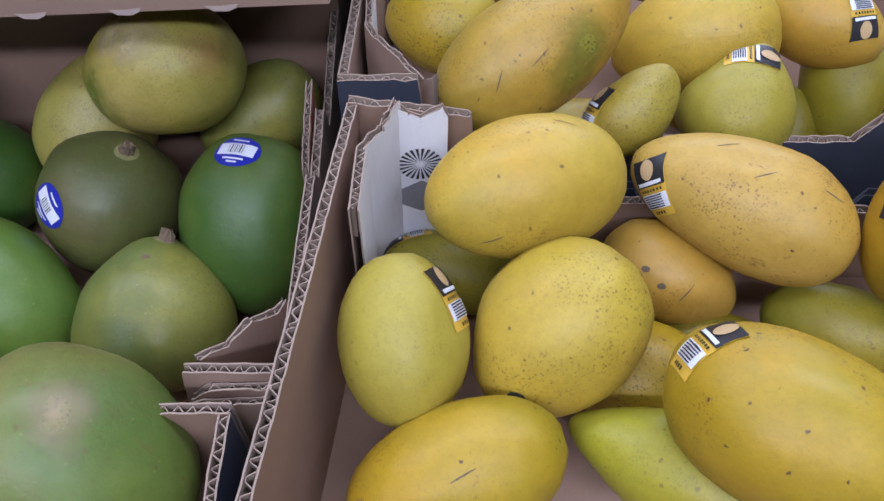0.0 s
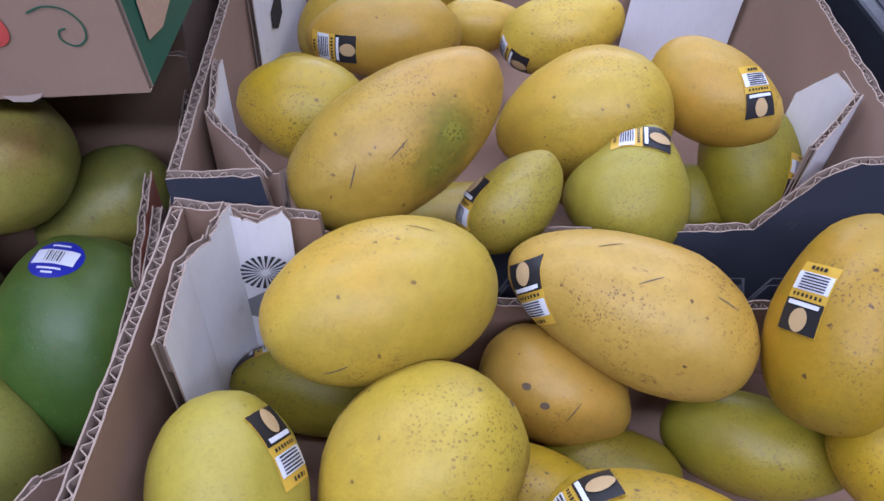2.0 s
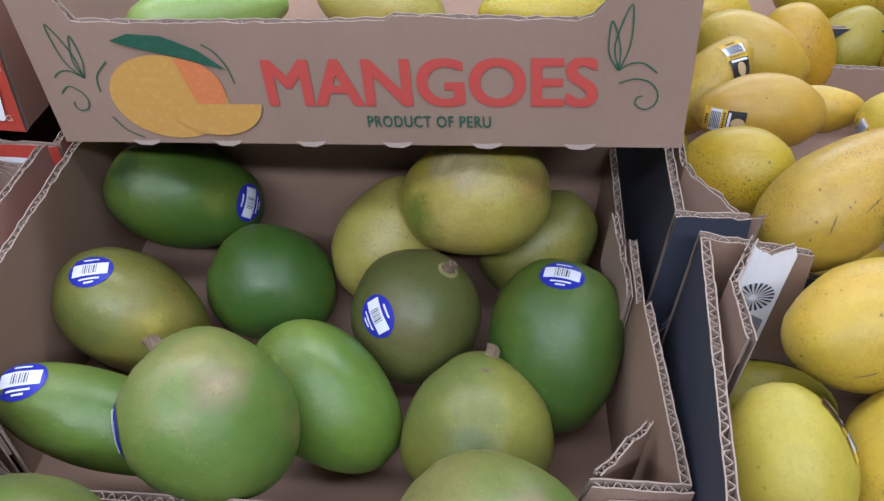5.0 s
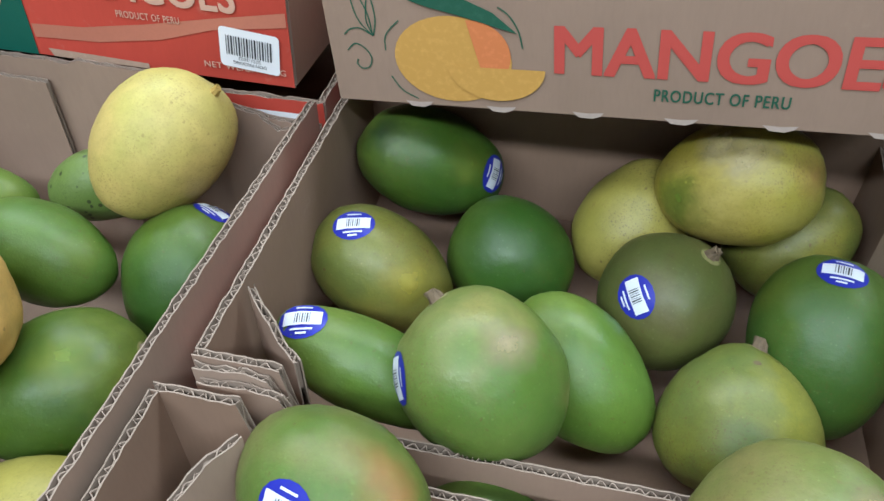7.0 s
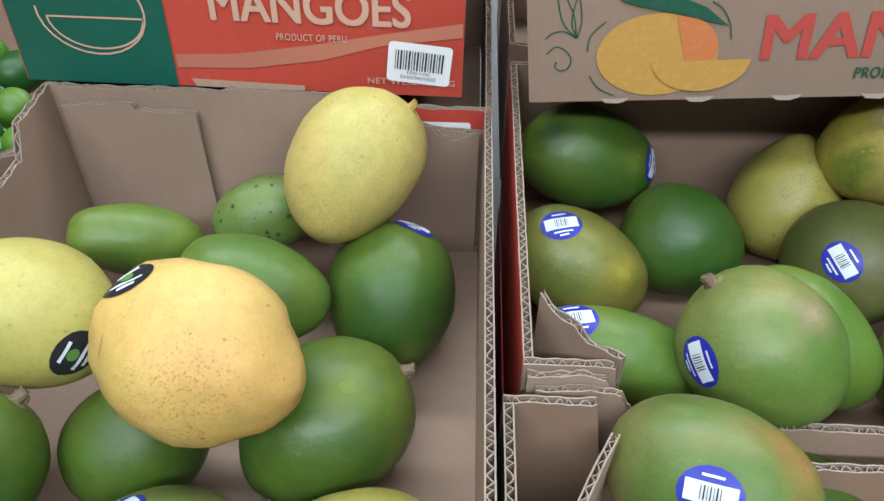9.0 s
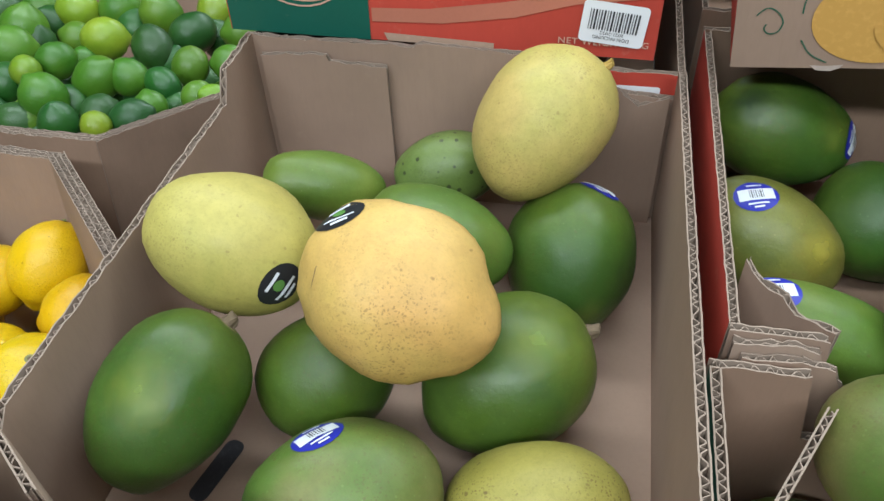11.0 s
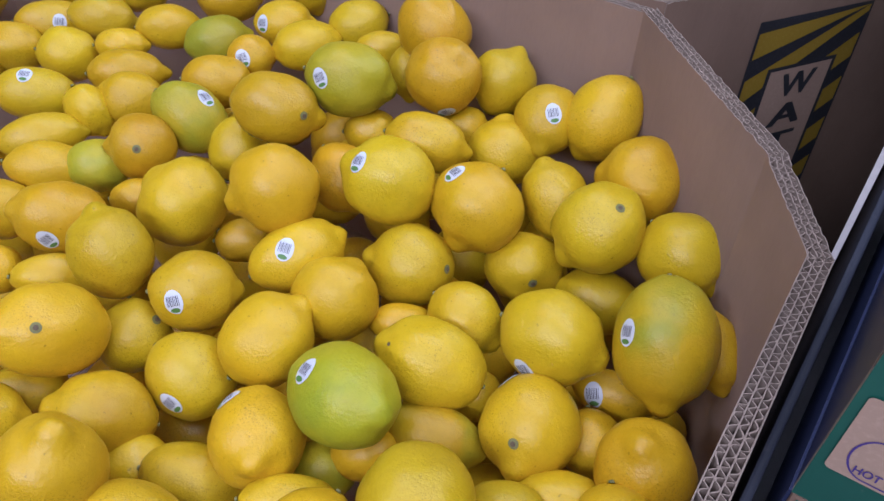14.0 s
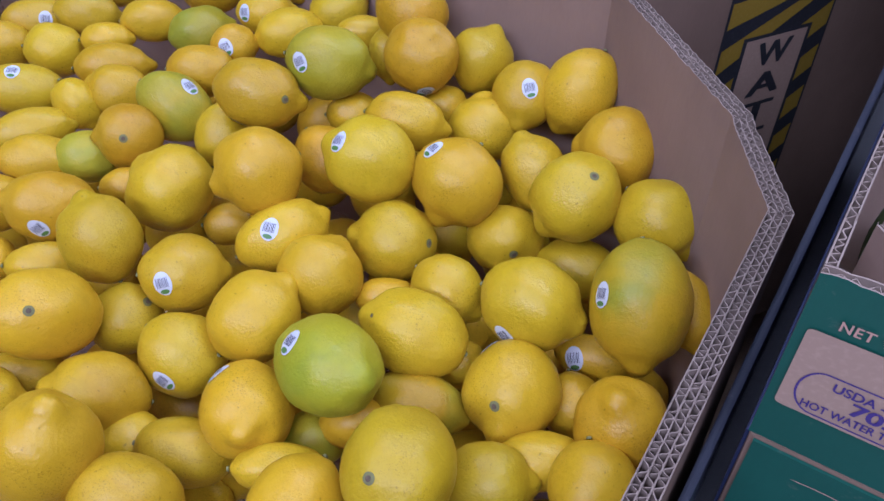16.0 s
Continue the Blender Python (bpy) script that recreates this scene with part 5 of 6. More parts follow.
# ---- bulk bins ----
def bin_of(label, rim, corners, tops, seed, group="bulk bins"):
    """An eight-sided heavy bin on a pallet; corners run anticlockwise, tops gives each wall's edge profile."""
    thing = empty("bulk_bin", pose(0, 0, 0), label, "bulk bin", group)
    n = len(corners)
    walls = []
    for i in range(n):
        a, b = corners[i], corners[(i + 1) % n]
        ln = math.hypot(b[0] - a[0], b[1] - a[1])
        t = 0.016
        d = (Vector(b) - Vector(a)).normalized()
        aa, bb = Vector(a) + d * 0.0004, Vector(b) - d * 0.0004
        base = rim - 0.72
        prof = [(s, h - base) for s, h in tops.get(i, [(0, rim), (1, rim)])]
        walls.append(panel("bin_wall", thing, aa, bb, base, prof, t, KRAFT_SHADED, KRAFT, 3, seed + i, 0.0012))
    xs, ys = [c[0] for c in corners], [c[1] for c in corners]
    part("bin_floor", outline_shape([(x, y) for x, y in corners], rim - 0.50), KRAFT_SHADED, thing)
    pallet = part("pallet", block(min(xs), min(ys), 0.10, max(xs), max(ys), 0.125, 0.002), PALLET_WOOD, thing)
    for x in (min(xs) + 0.05, (min(xs) + max(xs)) / 2, max(xs) - 0.05):
        part("pallet_runner", block(x - 0.045, min(ys), 0.001, x + 0.045, max(ys), 0.10, 0.002), PALLET_WOOD, thing)
    part("bin_skirt", block(min(xs) + 0.2, min(ys) + 0.2, 0.126, max(xs) - 0.2, max(ys) - 0.2, rim - 0.505), KRAFT_SHADED, thing)
    return thing, walls


LEMON_RIM = 1.022
lemon_corners = [(-0.742, -0.30), (-0.754, 0.300), (-0.812, 0.396), (-0.991, 0.570), (-1.72, 0.625), (-1.93, 0.42), (-1.93, -0.30), (-1.70, -0.52), (-0.98, -0.52)]
lemon_bin, lemon_walls = bin_of("large brown corrugated bulk bin full of lemons", LEMON_RIM, lemon_corners,
                                {0: [(0, 0.985), (0.65, 0.998), (1, 1.015)], 1: [(0, 1.015), (0.5, 1.016), (0.9, 1.017), (1, 1.020)], 2: [(0, 1.020), (1, 1.024)]}, 201)
lime_corners = [(-1.003, 0.636), (-0.755, 1.072), (-0.755, 1.50), (-1.10, 1.75), (-1.75, 1.75), (-1.98, 1.5), (-1.98, 0.85), (-1.75, 0.648)]
lime_bin, lime_walls = bin_of("large brown corrugated bulk bin full of limes", 1.003, lime_corners, {}, 221)


def hazard_panel(wall):
    """The striped warning panel with upright letters, printed on the bin's wall; y is measured from the rim."""
    q = wall.matrix_basis @ Matrix.Translation((0, -0.0008, 0.72)) @ Matrix.Rotation(radians(90), 4, "X")
    x0, x1, top, low = 0.148, 0.334, -0.045, -0.60
    part("hazard_field", outline_shape([(x0, low), (x1, low), (x1, top), (x0, top)]), BLACK_INK, lime_bin, "black printed warning field", q)
    for k in range(9):
        y = low + 0.01 + k * 0.062
        rise = (x1 - x0 - 0.008) * 0.55
        pts = [(x0 + 0.004, y), (x1 - 0.004, y + rise), (x1 - 0.004, y + rise + 0.034), (x0 + 0.004, y + 0.034)]
        pts = [(x, min(v, top - 0.004)) for x, v in pts]
        part("hazard_stripe", outline_shape(pts), HAZARD_INK, lime_bin, "yellow diagonal stripe", q @ Matrix.Translation((0, 0, 0.0004)))
    part("letter_border", outline_shape([(0.186, low), (0.302, low), (0.302, -0.112), (0.186, -0.112)]), BLACK_INK, lime_bin, "", q @ Matrix.Translation((0, 0, 0.0008)))
    part("letter_field", outline_shape([(0.192, low), (0.296, low), (0.296, -0.117), (0.192, -0.117)]), TAN_INK, lime_bin, "kraft letter column", q @ Matrix.Translation((0, 0, 0.0011)))
    for k, ch in enumerate("WATERMELON"):
        y = -0.158 - k * 0.045
        lettering_in(lime_bin, ch, 0.216, 0.274, y, y + 0.034, q @ Matrix.Translation((0, 0, 0.0015)), BLACK_INK, 0.03)


hazard_panel(lime_walls[0])

# the near tray of yellow mangoes
WHERE[0] = "in the near open kraft tray"
ataulfo((0.0689, 0.3479, 1.1629), (0.0517, 0.0344, 0.0344), (-44, -1, -160), 'yellow', taper=.05, stickers=[('mark', (0.028, 0.021, 0.015), (-0.86, -0.19, 0.47)), ('mark', (-0.018, -0.025, 0.024), (-0.89, 0.16, 0.42))])
ataulfo((0.1826, 0.3589, 1.1437), (0.0596, 0.0336, 0.0336), (-52, -10, 152), 'tan', taper=.16, stickers=[('mark', (-0.0021, -0.0154, 0.0289), (-0.75, -0.66, -0.10)), ('mark', (-0.0345, -0.0192, 0.0236), (-0.99, 0.07, -0.13)), ('mark', (0.020, -0.024, 0.019), (-0.80, -0.59, -0.11)), ('pal', (0.0432, 0.0119, 0.0171), (-0.71, 0.70, -0.10))])
ataulfo((0.2678, 0.3280, 1.1587), (0.0487, 0.0327, 0.0327), (-9, -55, 62), 'gold', taper=.12, stickers=[('pal', (0.0065, 0.0179, 0.0255), (1.00, -0.04, -0.03))])
ataulfo((0.0824, 0.2914, 1.1215), (0.0458, 0.0381, 0.0381), (-35, 33, -149), 'yellow', taper=.08, bend=.05, stickers=[('tip', (0.0355, 0.0063, 0.0223), (-0.70, -0.71, 0.03)), ('wound', (-0.046, 0.007, 0.006), (-0.70, -0.71, 0.07))])
ataulfo((0.1518, 0.3515, 1.1001), (0.0389, 0.0274, 0.0274), (42, 15, -26), 'tan', stickers=[('wound', (-0.0144, -0.0059, 0.0263), (-0.40, 0.90, 0.19)), ('mark', (0.011, -0.008, 0.028), (0.18, 0.98, 0.06)), ('wound', (-0.0032, -0.0098, 0.0255), (-0.40, 0.90, 0.19))])
ataulfo((0.0093, 0.2794, 1.1293), (0.0391, 0.0295, 0.0295), (-12, -42, 97), 'lemon', taper=.04, stickers=[('pal', (0.0158, -0.0232, 0.0079), (-0.96, -0.24, -0.13))])
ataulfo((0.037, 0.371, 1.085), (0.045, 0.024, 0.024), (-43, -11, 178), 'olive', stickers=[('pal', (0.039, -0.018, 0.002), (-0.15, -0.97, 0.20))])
ataulfo((0.1653, 0.2262, 1.1368), (0.0531, 0.0362, 0.0362), (45, 0, -34), 'gold', bend=.12, taper=.05, stickers=[('pal', (-0.0413, 0.0160, 0.0180), (-0.71, -0.62, 0.33))])
ataulfo((0.134, 0.298, 1.077), (0.040, 0.030, 0.030), (44, 3, -25), 'gold')
ataulfo((0.2449, 0.3233, 1.0849), (0.0436, 0.0243, 0.0243), (47, -5, -28), 'green')
ataulfo((0.1291, 0.2351, 1.0903), (0.0500, 0.0260, 0.0260), (-38, -4, 149), 'green', taper=.3, bend=.1)
ataulfo((0.0322, 0.2280, 1.1005), (0.0487, 0.0289, 0.0289), (-34, 12, -166), 'gold', stickers=[('mark', (-0.003, -0.000, 0.029), (-0.98, -0.19, 0.11))])
ataulfo((0.286, 0.289, 1.115), (0.030, 0.025, 0.025), (44, 23, -70), 'gold')
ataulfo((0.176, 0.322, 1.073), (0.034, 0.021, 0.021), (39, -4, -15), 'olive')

# the far tray of yellow mangoes
WHERE[0] = "in the dark-sided kraft tray"
ataulfo((0.0807, 0.4373, 1.1911), (0.0622, 0.0337, 0.0337), (46, -25, 26), 'yellow', taper=.1, stickers=[('p_green', (0.018, -0.019, 0.031), (0.62, 0.77, 0.11)), ('p_green', (0.001, -0.026, 0.026), (0.62, 0.77, 0.11)), ('mark', (-0.0091, -0.0067, 0.0324), (0.96, 0.19, 0.20)), ('mark', (-0.030, -0.004, 0.026), (0.75, 0.64, 0.15))])
ataulfo((0.1372, 0.4247, 1.1591), (0.0317, 0.0206, 0.0206), (45, -40, 20), 'lime', taper=.1, stickers=[('pal', (-0.0165, 0.0173, 0.0073), (-1.00, -0.05, 0.04))])
ataulfo((0.2080, 0.4456, 1.1529), (0.0356, 0.0324, 0.0324), (21, -54, 48), 'lime', taper=.35, stickers=[('pal', (0.0249, 0.0083, 0.0128), (-0.17, 0.98, 0.08))])
ataulfo((0.1937, 0.5072, 1.1626), (0.0524, 0.0387, 0.0387), (-62, 16, 170), 'yellow', taper=.15, bend=.12)
ataulfo((0.2746, 0.5156, 1.1730), (0.0429, 0.0294, 0.0294), (65, 15, -36), 'yellow', taper=.1, stickers=[('pal', (0.0205, 0.0137, 0.0192), (-0.65, 0.75, -0.09))])
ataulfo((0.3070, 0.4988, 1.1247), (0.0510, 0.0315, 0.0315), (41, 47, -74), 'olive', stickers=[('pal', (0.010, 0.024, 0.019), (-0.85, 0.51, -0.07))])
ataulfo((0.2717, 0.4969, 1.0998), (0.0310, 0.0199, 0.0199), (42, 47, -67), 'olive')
ataulfo((0.0298, 0.4825, 1.1832), (0.0348, 0.0284, 0.0284), (-58, -11, 168), 'gold')
ataulfo((0.0770, 0.5902, 1.1815), (0.0503, 0.0290, 0.0290), (-67, -1, -174), 'yellow', stickers=[('pal', (0.0349, 0.0079, 0.0177), (0.95, -0.10, -0.29))])
ataulfo((0.1954, 0.5895, 1.1822), (0.0414, 0.0269, 0.0269), (66, -18, -6), 'yellow', stickers=[('pal', (-0.0382, -0.0055, 0.0103), (-0.93, 0.35, 0.02))])
ataulfo((0.0537, 0.6568, 1.1765), (0.0495, 0.0259, 0.0259), (61, -48, 21), 'yellow', stickers=[('pal', (0.0298, 0.0021, 0.0193), (0.43, 0.85, -0.30))])
ataulfo((0.148, 0.637, 1.169), (0.031, 0.019, 0.019), (69, -2, -9), 'yellow')
ataulfo((0.015, 0.611, 1.132), (0.026, 0.022, 0.022), (-2, 65, -97), 'gold')

# the third tray
WHERE[0] = "in a tray behind the others"
ataulfo((0.103, 0.708, 1.188), (0.053, 0.036, 0.036), (72, 17, -17), 'yellow')
ataulfo((0.153, 0.730, 1.190), (0.042, 0.031, 0.031), (62, 54, -38), 'gold')
ataulfo((0.214, 0.768, 1.183), (0.040, 0.032, 0.032), (58, -60, 9), 'olive')
ataulfo((0.277, 0.756, 1.181), (0.047, 0.038, 0.038), (57, 61, -53), 'yellow')
ataulfo((0.094, 0.833, 1.194), (0.044, 0.033, 0.033), (76, 9, -11), 'yellow')
ataulfo((0.226, 0.879, 1.204), (0.053, 0.035, 0.035), (78, 7, -19), 'gold')
ataulfo((0.314, 0.899, 1.204), (0.055, 0.037, 0.037), (77, 26, -28), 'yellow')

# the tray of green mangoes
WHERE[0] = "in the green mango tray"
kent((-0.3440, 0.5024, 1.1313), (0.0552, 0.0379, 0.0379), (71, 21, 20), 'green', stickers=[('p_dark', (-0.045, 0.008, 0.019), (-0.26, 0.94, -0.23)), ('p_leaf', (0.021, 0.011, 0.041), (-0.26, 0.94, -0.23)), ('blue', (0.0401, 0.0076, 0.0265), (-0.94, -0.01, -0.35))])
kent((-0.3571, 0.4151, 1.0912), (0.0509, 0.0374, 0.0374), (52, 26, -8), 'olive', stickers=[('p_yellow', (0.019, 0.003, 0.037), (-0.56, 0.83, 0.03)), ('blue', (-0.0295, 0.0150, 0.0272), (-0.62, 0.78, 0.01))])
kent((-0.2767, 0.4640, 1.0853), (0.0449, 0.0413, 0.0413), (51, 22, -7), 'green')
kent((-0.3341, 0.3211, 1.0892), (0.0608, 0.0262, 0.0262), (45, 21, 1), 'leaf', stickers=[('blue', (-0.0473, 0.0084, 0.0151), (-0.43, 0.89, 0.14))])
kent((-0.2712, 0.3069, 1.1114), (0.0466, 0.0426, 0.0426), (47, 41, -15), 'blush', stickers=[('p_pink', (-0.013, 0.019, 0.035), (-0.75, 0.65, -0.00)), ('stem', (-0.0470, 0.0081, -0.0033), (-0.71, 0.71, -0.02)), ('blue', (-0.0298, -0.0317, 0.0115), (0.49, 0.86, 0.11))])
kent((-0.2224, 0.3598, 1.0802), (0.0520, 0.0364, 0.0364), (47, 30, -30), 'leaf', stickers=[('p_leaf', (-0.032, 0.001, 0.028), (-0.74, 0.66, 0.11))])
kent((-0.1744, 0.4230, 1.0950), (0.0433, 0.0425, 0.0425), (-12, 35, -111), 'dark', stickers=[('stem', (-0.0265, 0.0128, 0.0318), (-0.89, -0.29, 0.35)), ('blue', (0.0169, -0.0170, 0.0354), (-0.67, 0.74, -0.01))])
kent((-0.1982, 0.4898, 1.1109), (0.0467, 0.0378, 0.0378), (34, -56, 49), 'yellow')
kent((-0.1404, 0.4720, 1.1595), (0.0502, 0.0401, 0.0401), (-70, 16, 166), 'sunny', stickers=[('p_pale', (-0.011, -0.018, 0.031), (0.01, -1.00, -0.12)), ('p_pale', (0.004, -0.022, 0.030), (0.01, -1.00, -0.12)), ('p_red', (-0.044, -0.004, 0.017), (0.01, -1.00, -0.12)), ('p_leaf', (0.033, 0.008, 0.032), (0.01, -1.00, -0.12))])
kent((-0.0915, 0.4957, 1.1102), (0.0450, 0.0347, 0.0347), (53, -41, 10), 'olive')
kent((-0.0846, 0.4029, 1.0946), (0.0534, 0.0418, 0.0418), (17, 51, -96), 'green', stickers=[('blue', (-0.0413, 0.0068, 0.0287), (-0.99, 0.08, 0.08))])
kent((-0.1325, 0.3497, 1.0732), (0.0434, 0.0441, 0.0441), (-21, -47, 94), 'olive', taper=.2, stickers=[('stem', (0.0415, -0.0095, 0.0019), (0.98, -0.17, 0.12)), ('wound', (0.035, -0.012, 0.024), (0.98, -0.11, 0.18))])

# the front tray
WHERE[0] = "in the tray by the aisle"
kent((-0.3218, 0.2173, 1.1086), (0.0469, 0.0365, 0.0365), (42, -1, -27), 'blush', stickers=[('p_red', (0.032, 0.015, 0.014), (-0.27, 0.91, 0.31)), ('p_red', (0.022, 0.021, 0.015), (-0.27, 0.91, 0.31)), ('blue', (0.0035, -0.0070, 0.0349), (-0.10, 0.96, 0.27))])
kent((-0.1245, 0.2270, 1.1120), (0.0510, 0.0455, 0.0455), (19, 36, -21), 'blush', stickers=[('p_pink', (-0.015, 0.009, 0.038), (-0.64, 0.73, 0.27))])
kent((-0.213, 0.259, 1.046), (0.033, 0.021, 0.021), (44, -11, -19), 'olive')
kent((-0.346, 0.213, 1.025), (0.049, 0.035, 0.035), (33, 10, -25), 'leaf')
kent((-0.249, 0.259, 1.029), (0.053, 0.042, 0.042), (20, 41, -13), 'green')

# the sideways tray of mixed mangoes
WHERE[0] = "in the red and green tray"
kent((-0.5078, 0.4190, 1.1601), (0.0528, 0.0419, 0.0419), (-46, 45, -135), 'pale', taper=.08, stickers=[('stub', (-0.0494, 0.0109, 0.0139), (-0.85, -0.52, -0.05))])
kent((-0.6663, 0.2933, 1.1309), (0.0486, 0.0391, 0.0391), (-55, -26, -169), 'pale', taper=.06, stickers=[('black', (-0.0305, 0.0119, 0.0289), (0.95, -0.25, -0.21))])
kent((-0.5633, 0.2643, 1.1319), (0.0512, 0.0440, 0.0440), (54, 14, -10), 'peach', lump=.05, stickers=[('mark', (-0.038, -0.007, 0.033), (0.11, 0.99, -0.07)), ('black', (-0.0397, 0.0251, 0.0197), (-0.68, 0.73, 0.09))])
kent((-0.6765, 0.2173, 1.0824), (0.0488, 0.0365, 0.0365), (-41, 32, -113), 'green', stickers=[('p_leaf', (0.002, -0.016, 0.038), (-0.82, -0.54, 0.15)), ('stem', (-0.048, 0.005, 0.008), (-0.82, -0.54, 0.15))])
kent((-0.6099, 0.2697, 1.0625), (0.0356, 0.0403, 0.0403), (24, 44, -31), 'green')
kent((-0.5092, 0.2879, 1.0648), (0.0517, 0.0434, 0.0434), (-40, 25, -147), 'green', stickers=[('p_leaf', (-0.023, -0.004, 0.042), (-0.53, -0.82, 0.19)), ('stem', (-0.0512, 0.0060, 0.0078), (-0.59, -0.78, 0.21))])
kent((-0.5777, 0.1964, 1.0526), (0.0501, 0.0383, 0.0383), (-42, 1, -155), 'blush', stickers=[('stem', (0.0290, 0.0117, 0.0271), (0.00, -0.98, 0.20)), ('blue', (0.0080, -0.0321, 0.0181), (0.26, -0.95, 0.19))])
kent((-0.4842, 0.2162, 1.0422), (0.0469, 0.0340, 0.0340), (37, -11, 12), 'yellow')
kent((-0.4810, 0.3827, 1.0840), (0.0492, 0.0421, 0.0421), (-3, 49, -91), 'green', stickers=[('blue', (-0.0449, 0.0126, 0.0138), (-0.94, 0.30, 0.15))])
kent((-0.5629, 0.3556, 1.1064), (0.0472, 0.0321, 0.0321), (56, 13, -6), 'leaf')
kent((-0.6512, 0.4020, 1.1101), (0.0431, 0.0238, 0.0238), (61, 16, 23), 'leaf')
kent((-0.5737, 0.4378, 1.1124), (0.0370, 0.0268, 0.0268), (-63, 10, -164), 'speck')

# mangoes in the stacked carton
WHERE[0] = "in the stacked kraft carton"
kent((-0.322, 0.533, 1.253), (0.053, 0.021, 0.021), (75, -5, 22), 'lime')
kent((-0.213, 0.578, 1.253), (0.046, 0.023, 0.023), (75, 11, 6), 'yellow')
ataulfo((-0.095, 0.566, 1.255), (0.049, 0.017, 0.017), (75, -2, -3), 'yellow')

# lemons
lemon((-1.1260, 0.3189, 0.9003), (0.0470, 0.0416, 0.0416), (-52, -20, -159), 'ripe', stickers=[('lem', (0.032, -0.004, 0.029), (0.18, -0.98, -0.08))])
lemon((-1.2050, 0.2466, 0.8985), (0.0413, 0.0427, 0.0427), (-53, 13, -125), 'ripe')
lemon((-1.2795, 0.3286, 0.9174), (0.0477, 0.0357, 0.0357), (58, 15, 35), 'ripe', stickers=[('button', (0.030, 0.000, 0.029), (-0.24, 0.96, -0.18)), ('lem', (-0.017, -0.035, 0.002), (-0.87, 0.41, -0.24))])
lemon((-1.2434, 0.4018, 0.9314), (0.0484, 0.0386, 0.0386), (60, 13, 32), 'green', stickers=[('lem', (-0.028, -0.006, 0.030), (-0.47, 0.86, -0.22))])
lemon((-1.1618, 0.4571, 0.9397), (0.0410, 0.0400, 0.0400), (119, -67, -10), 'ripe', stickers=[('lem', (-0.012, -0.019, 0.033), (0.54, 0.28, -0.79))])
lemon((-1.124, 0.517, 0.922), (0.038, 0.035, 0.035), (37, -53, 74), 'ripe')
lemon((-1.056, 0.495, 0.909), (0.041, 0.034, 0.034), (-2, 29, -69), 'ripe', stickers=[('lem', (0.010, 0.007, 0.033), (-0.87, -0.36, 0.34))])
lemon((-1.0025, 0.5151, 0.9218), (0.0486, 0.0381, 0.0381), (-34, 53, -112), 'ripe')
lemon((-0.9328, 0.4632, 0.9037), (0.0410, 0.0432, 0.0432), (-56, 3, -163), 'ripe')
lemon((-0.9370, 0.3805, 0.8969), (0.0441, 0.0408, 0.0408), (-38, 39, -124), 'ripe', stickers=[('button', (-0.026, -0.001, 0.033), (-0.64, -0.77, -0.03))])
lemon((-0.996, 0.413, 0.882), (0.042, 0.031, 0.031), (-34, -44, 156), 'ripe')
lemon((-1.0463, 0.3520, 0.8860), (0.0424, 0.0451, 0.0451), (-32, 44, -102), 'ripe', stickers=[('lem', (-0.013, -0.032, 0.021), (-0.97, 0.20, -0.08))])
lemon((-1.133, 0.389, 0.905), (0.044, 0.029, 0.029), (56, 10, 26), 'ripe')
lemon((-1.0847, 0.4647, 0.8740), (0.0378, 0.0407, 0.0407), (-9, -56, 127), 'ripe')
lemon((-0.9951, 0.3589, 0.8329), (0.0342, 0.0376, 0.0376), (1, 22, -65), 'ripe', stickers=[('button', (0.027, 0.012, 0.023), (-0.88, -0.14, 0.45))])
lemon((-1.0783, 0.2896, 0.8415), (0.0422, 0.0394, 0.0394), (-48, -5, -151), 'ripe', stickers=[('button', (-0.036, -0.001, 0.022), (0.17, -0.98, 0.01))])
lemon((-1.158, 0.222, 0.858), (0.047, 0.031, 0.031), (47, -15, 58), 'ripe', stickers=[('lem', (-0.007, 0.009, 0.030), (0.64, 0.77, 0.04))])
lemon((-1.1042, 0.2112, 0.8440), (0.0392, 0.0395, 0.0395), (29, -37, 89), 'ripe')
lemon((-0.999, 0.263, 0.839), (0.035, 0.032, 0.032), (39, 23, 3), 'ripe')
lemon((-0.9179, 0.2674, 0.8640), (0.0452, 0.0393, 0.0393), (44, 8, 10), 'ripe', stickers=[('lem', (-0.009, -0.033, 0.019), (-0.69, 0.71, 0.15))])
lemon((-0.918, 0.372, 0.823), (0.043, 0.030, 0.030), (-47, -4, -168), 'ripe')
lemon((-0.8634, 0.4016, 0.8880), (0.0405, 0.0389, 0.0389), (48, 25, -11), 'ripe')
lemon((-0.8350, 0.2932, 0.8895), (0.0532, 0.0401, 0.0401), (16, 44, -60), 'turning', stickers=[('lem', (-0.006, -0.029, 0.030), (-0.99, -0.05, 0.11))])
lemon((-0.804, 0.327, 0.871), (0.036, 0.022, 0.022), (31, 37, -42), 'ripe')
lemon((-0.9908, 0.1980, 0.8469), (0.0486, 0.0362, 0.0362), (-39, -13, -164), 'ripe', stickers=[('wound', (0.037, -0.000, 0.023), (0.41, -0.90, 0.13))])
lemon((-0.8974, 0.2050, 0.8285), (0.0444, 0.0392, 0.0392), (-4, 7, -77), 'ripe', stickers=[('button', (0.035, -0.007, 0.026), (-0.68, -0.32, 0.65)), ('lem', (-0.027, -0.031, 0.014), (-0.77, 0.27, 0.58))])
lemon((-0.8056, 0.2102, 0.8450), (0.0445, 0.0369, 0.0369), (-123, -72, -120), 'ripe')
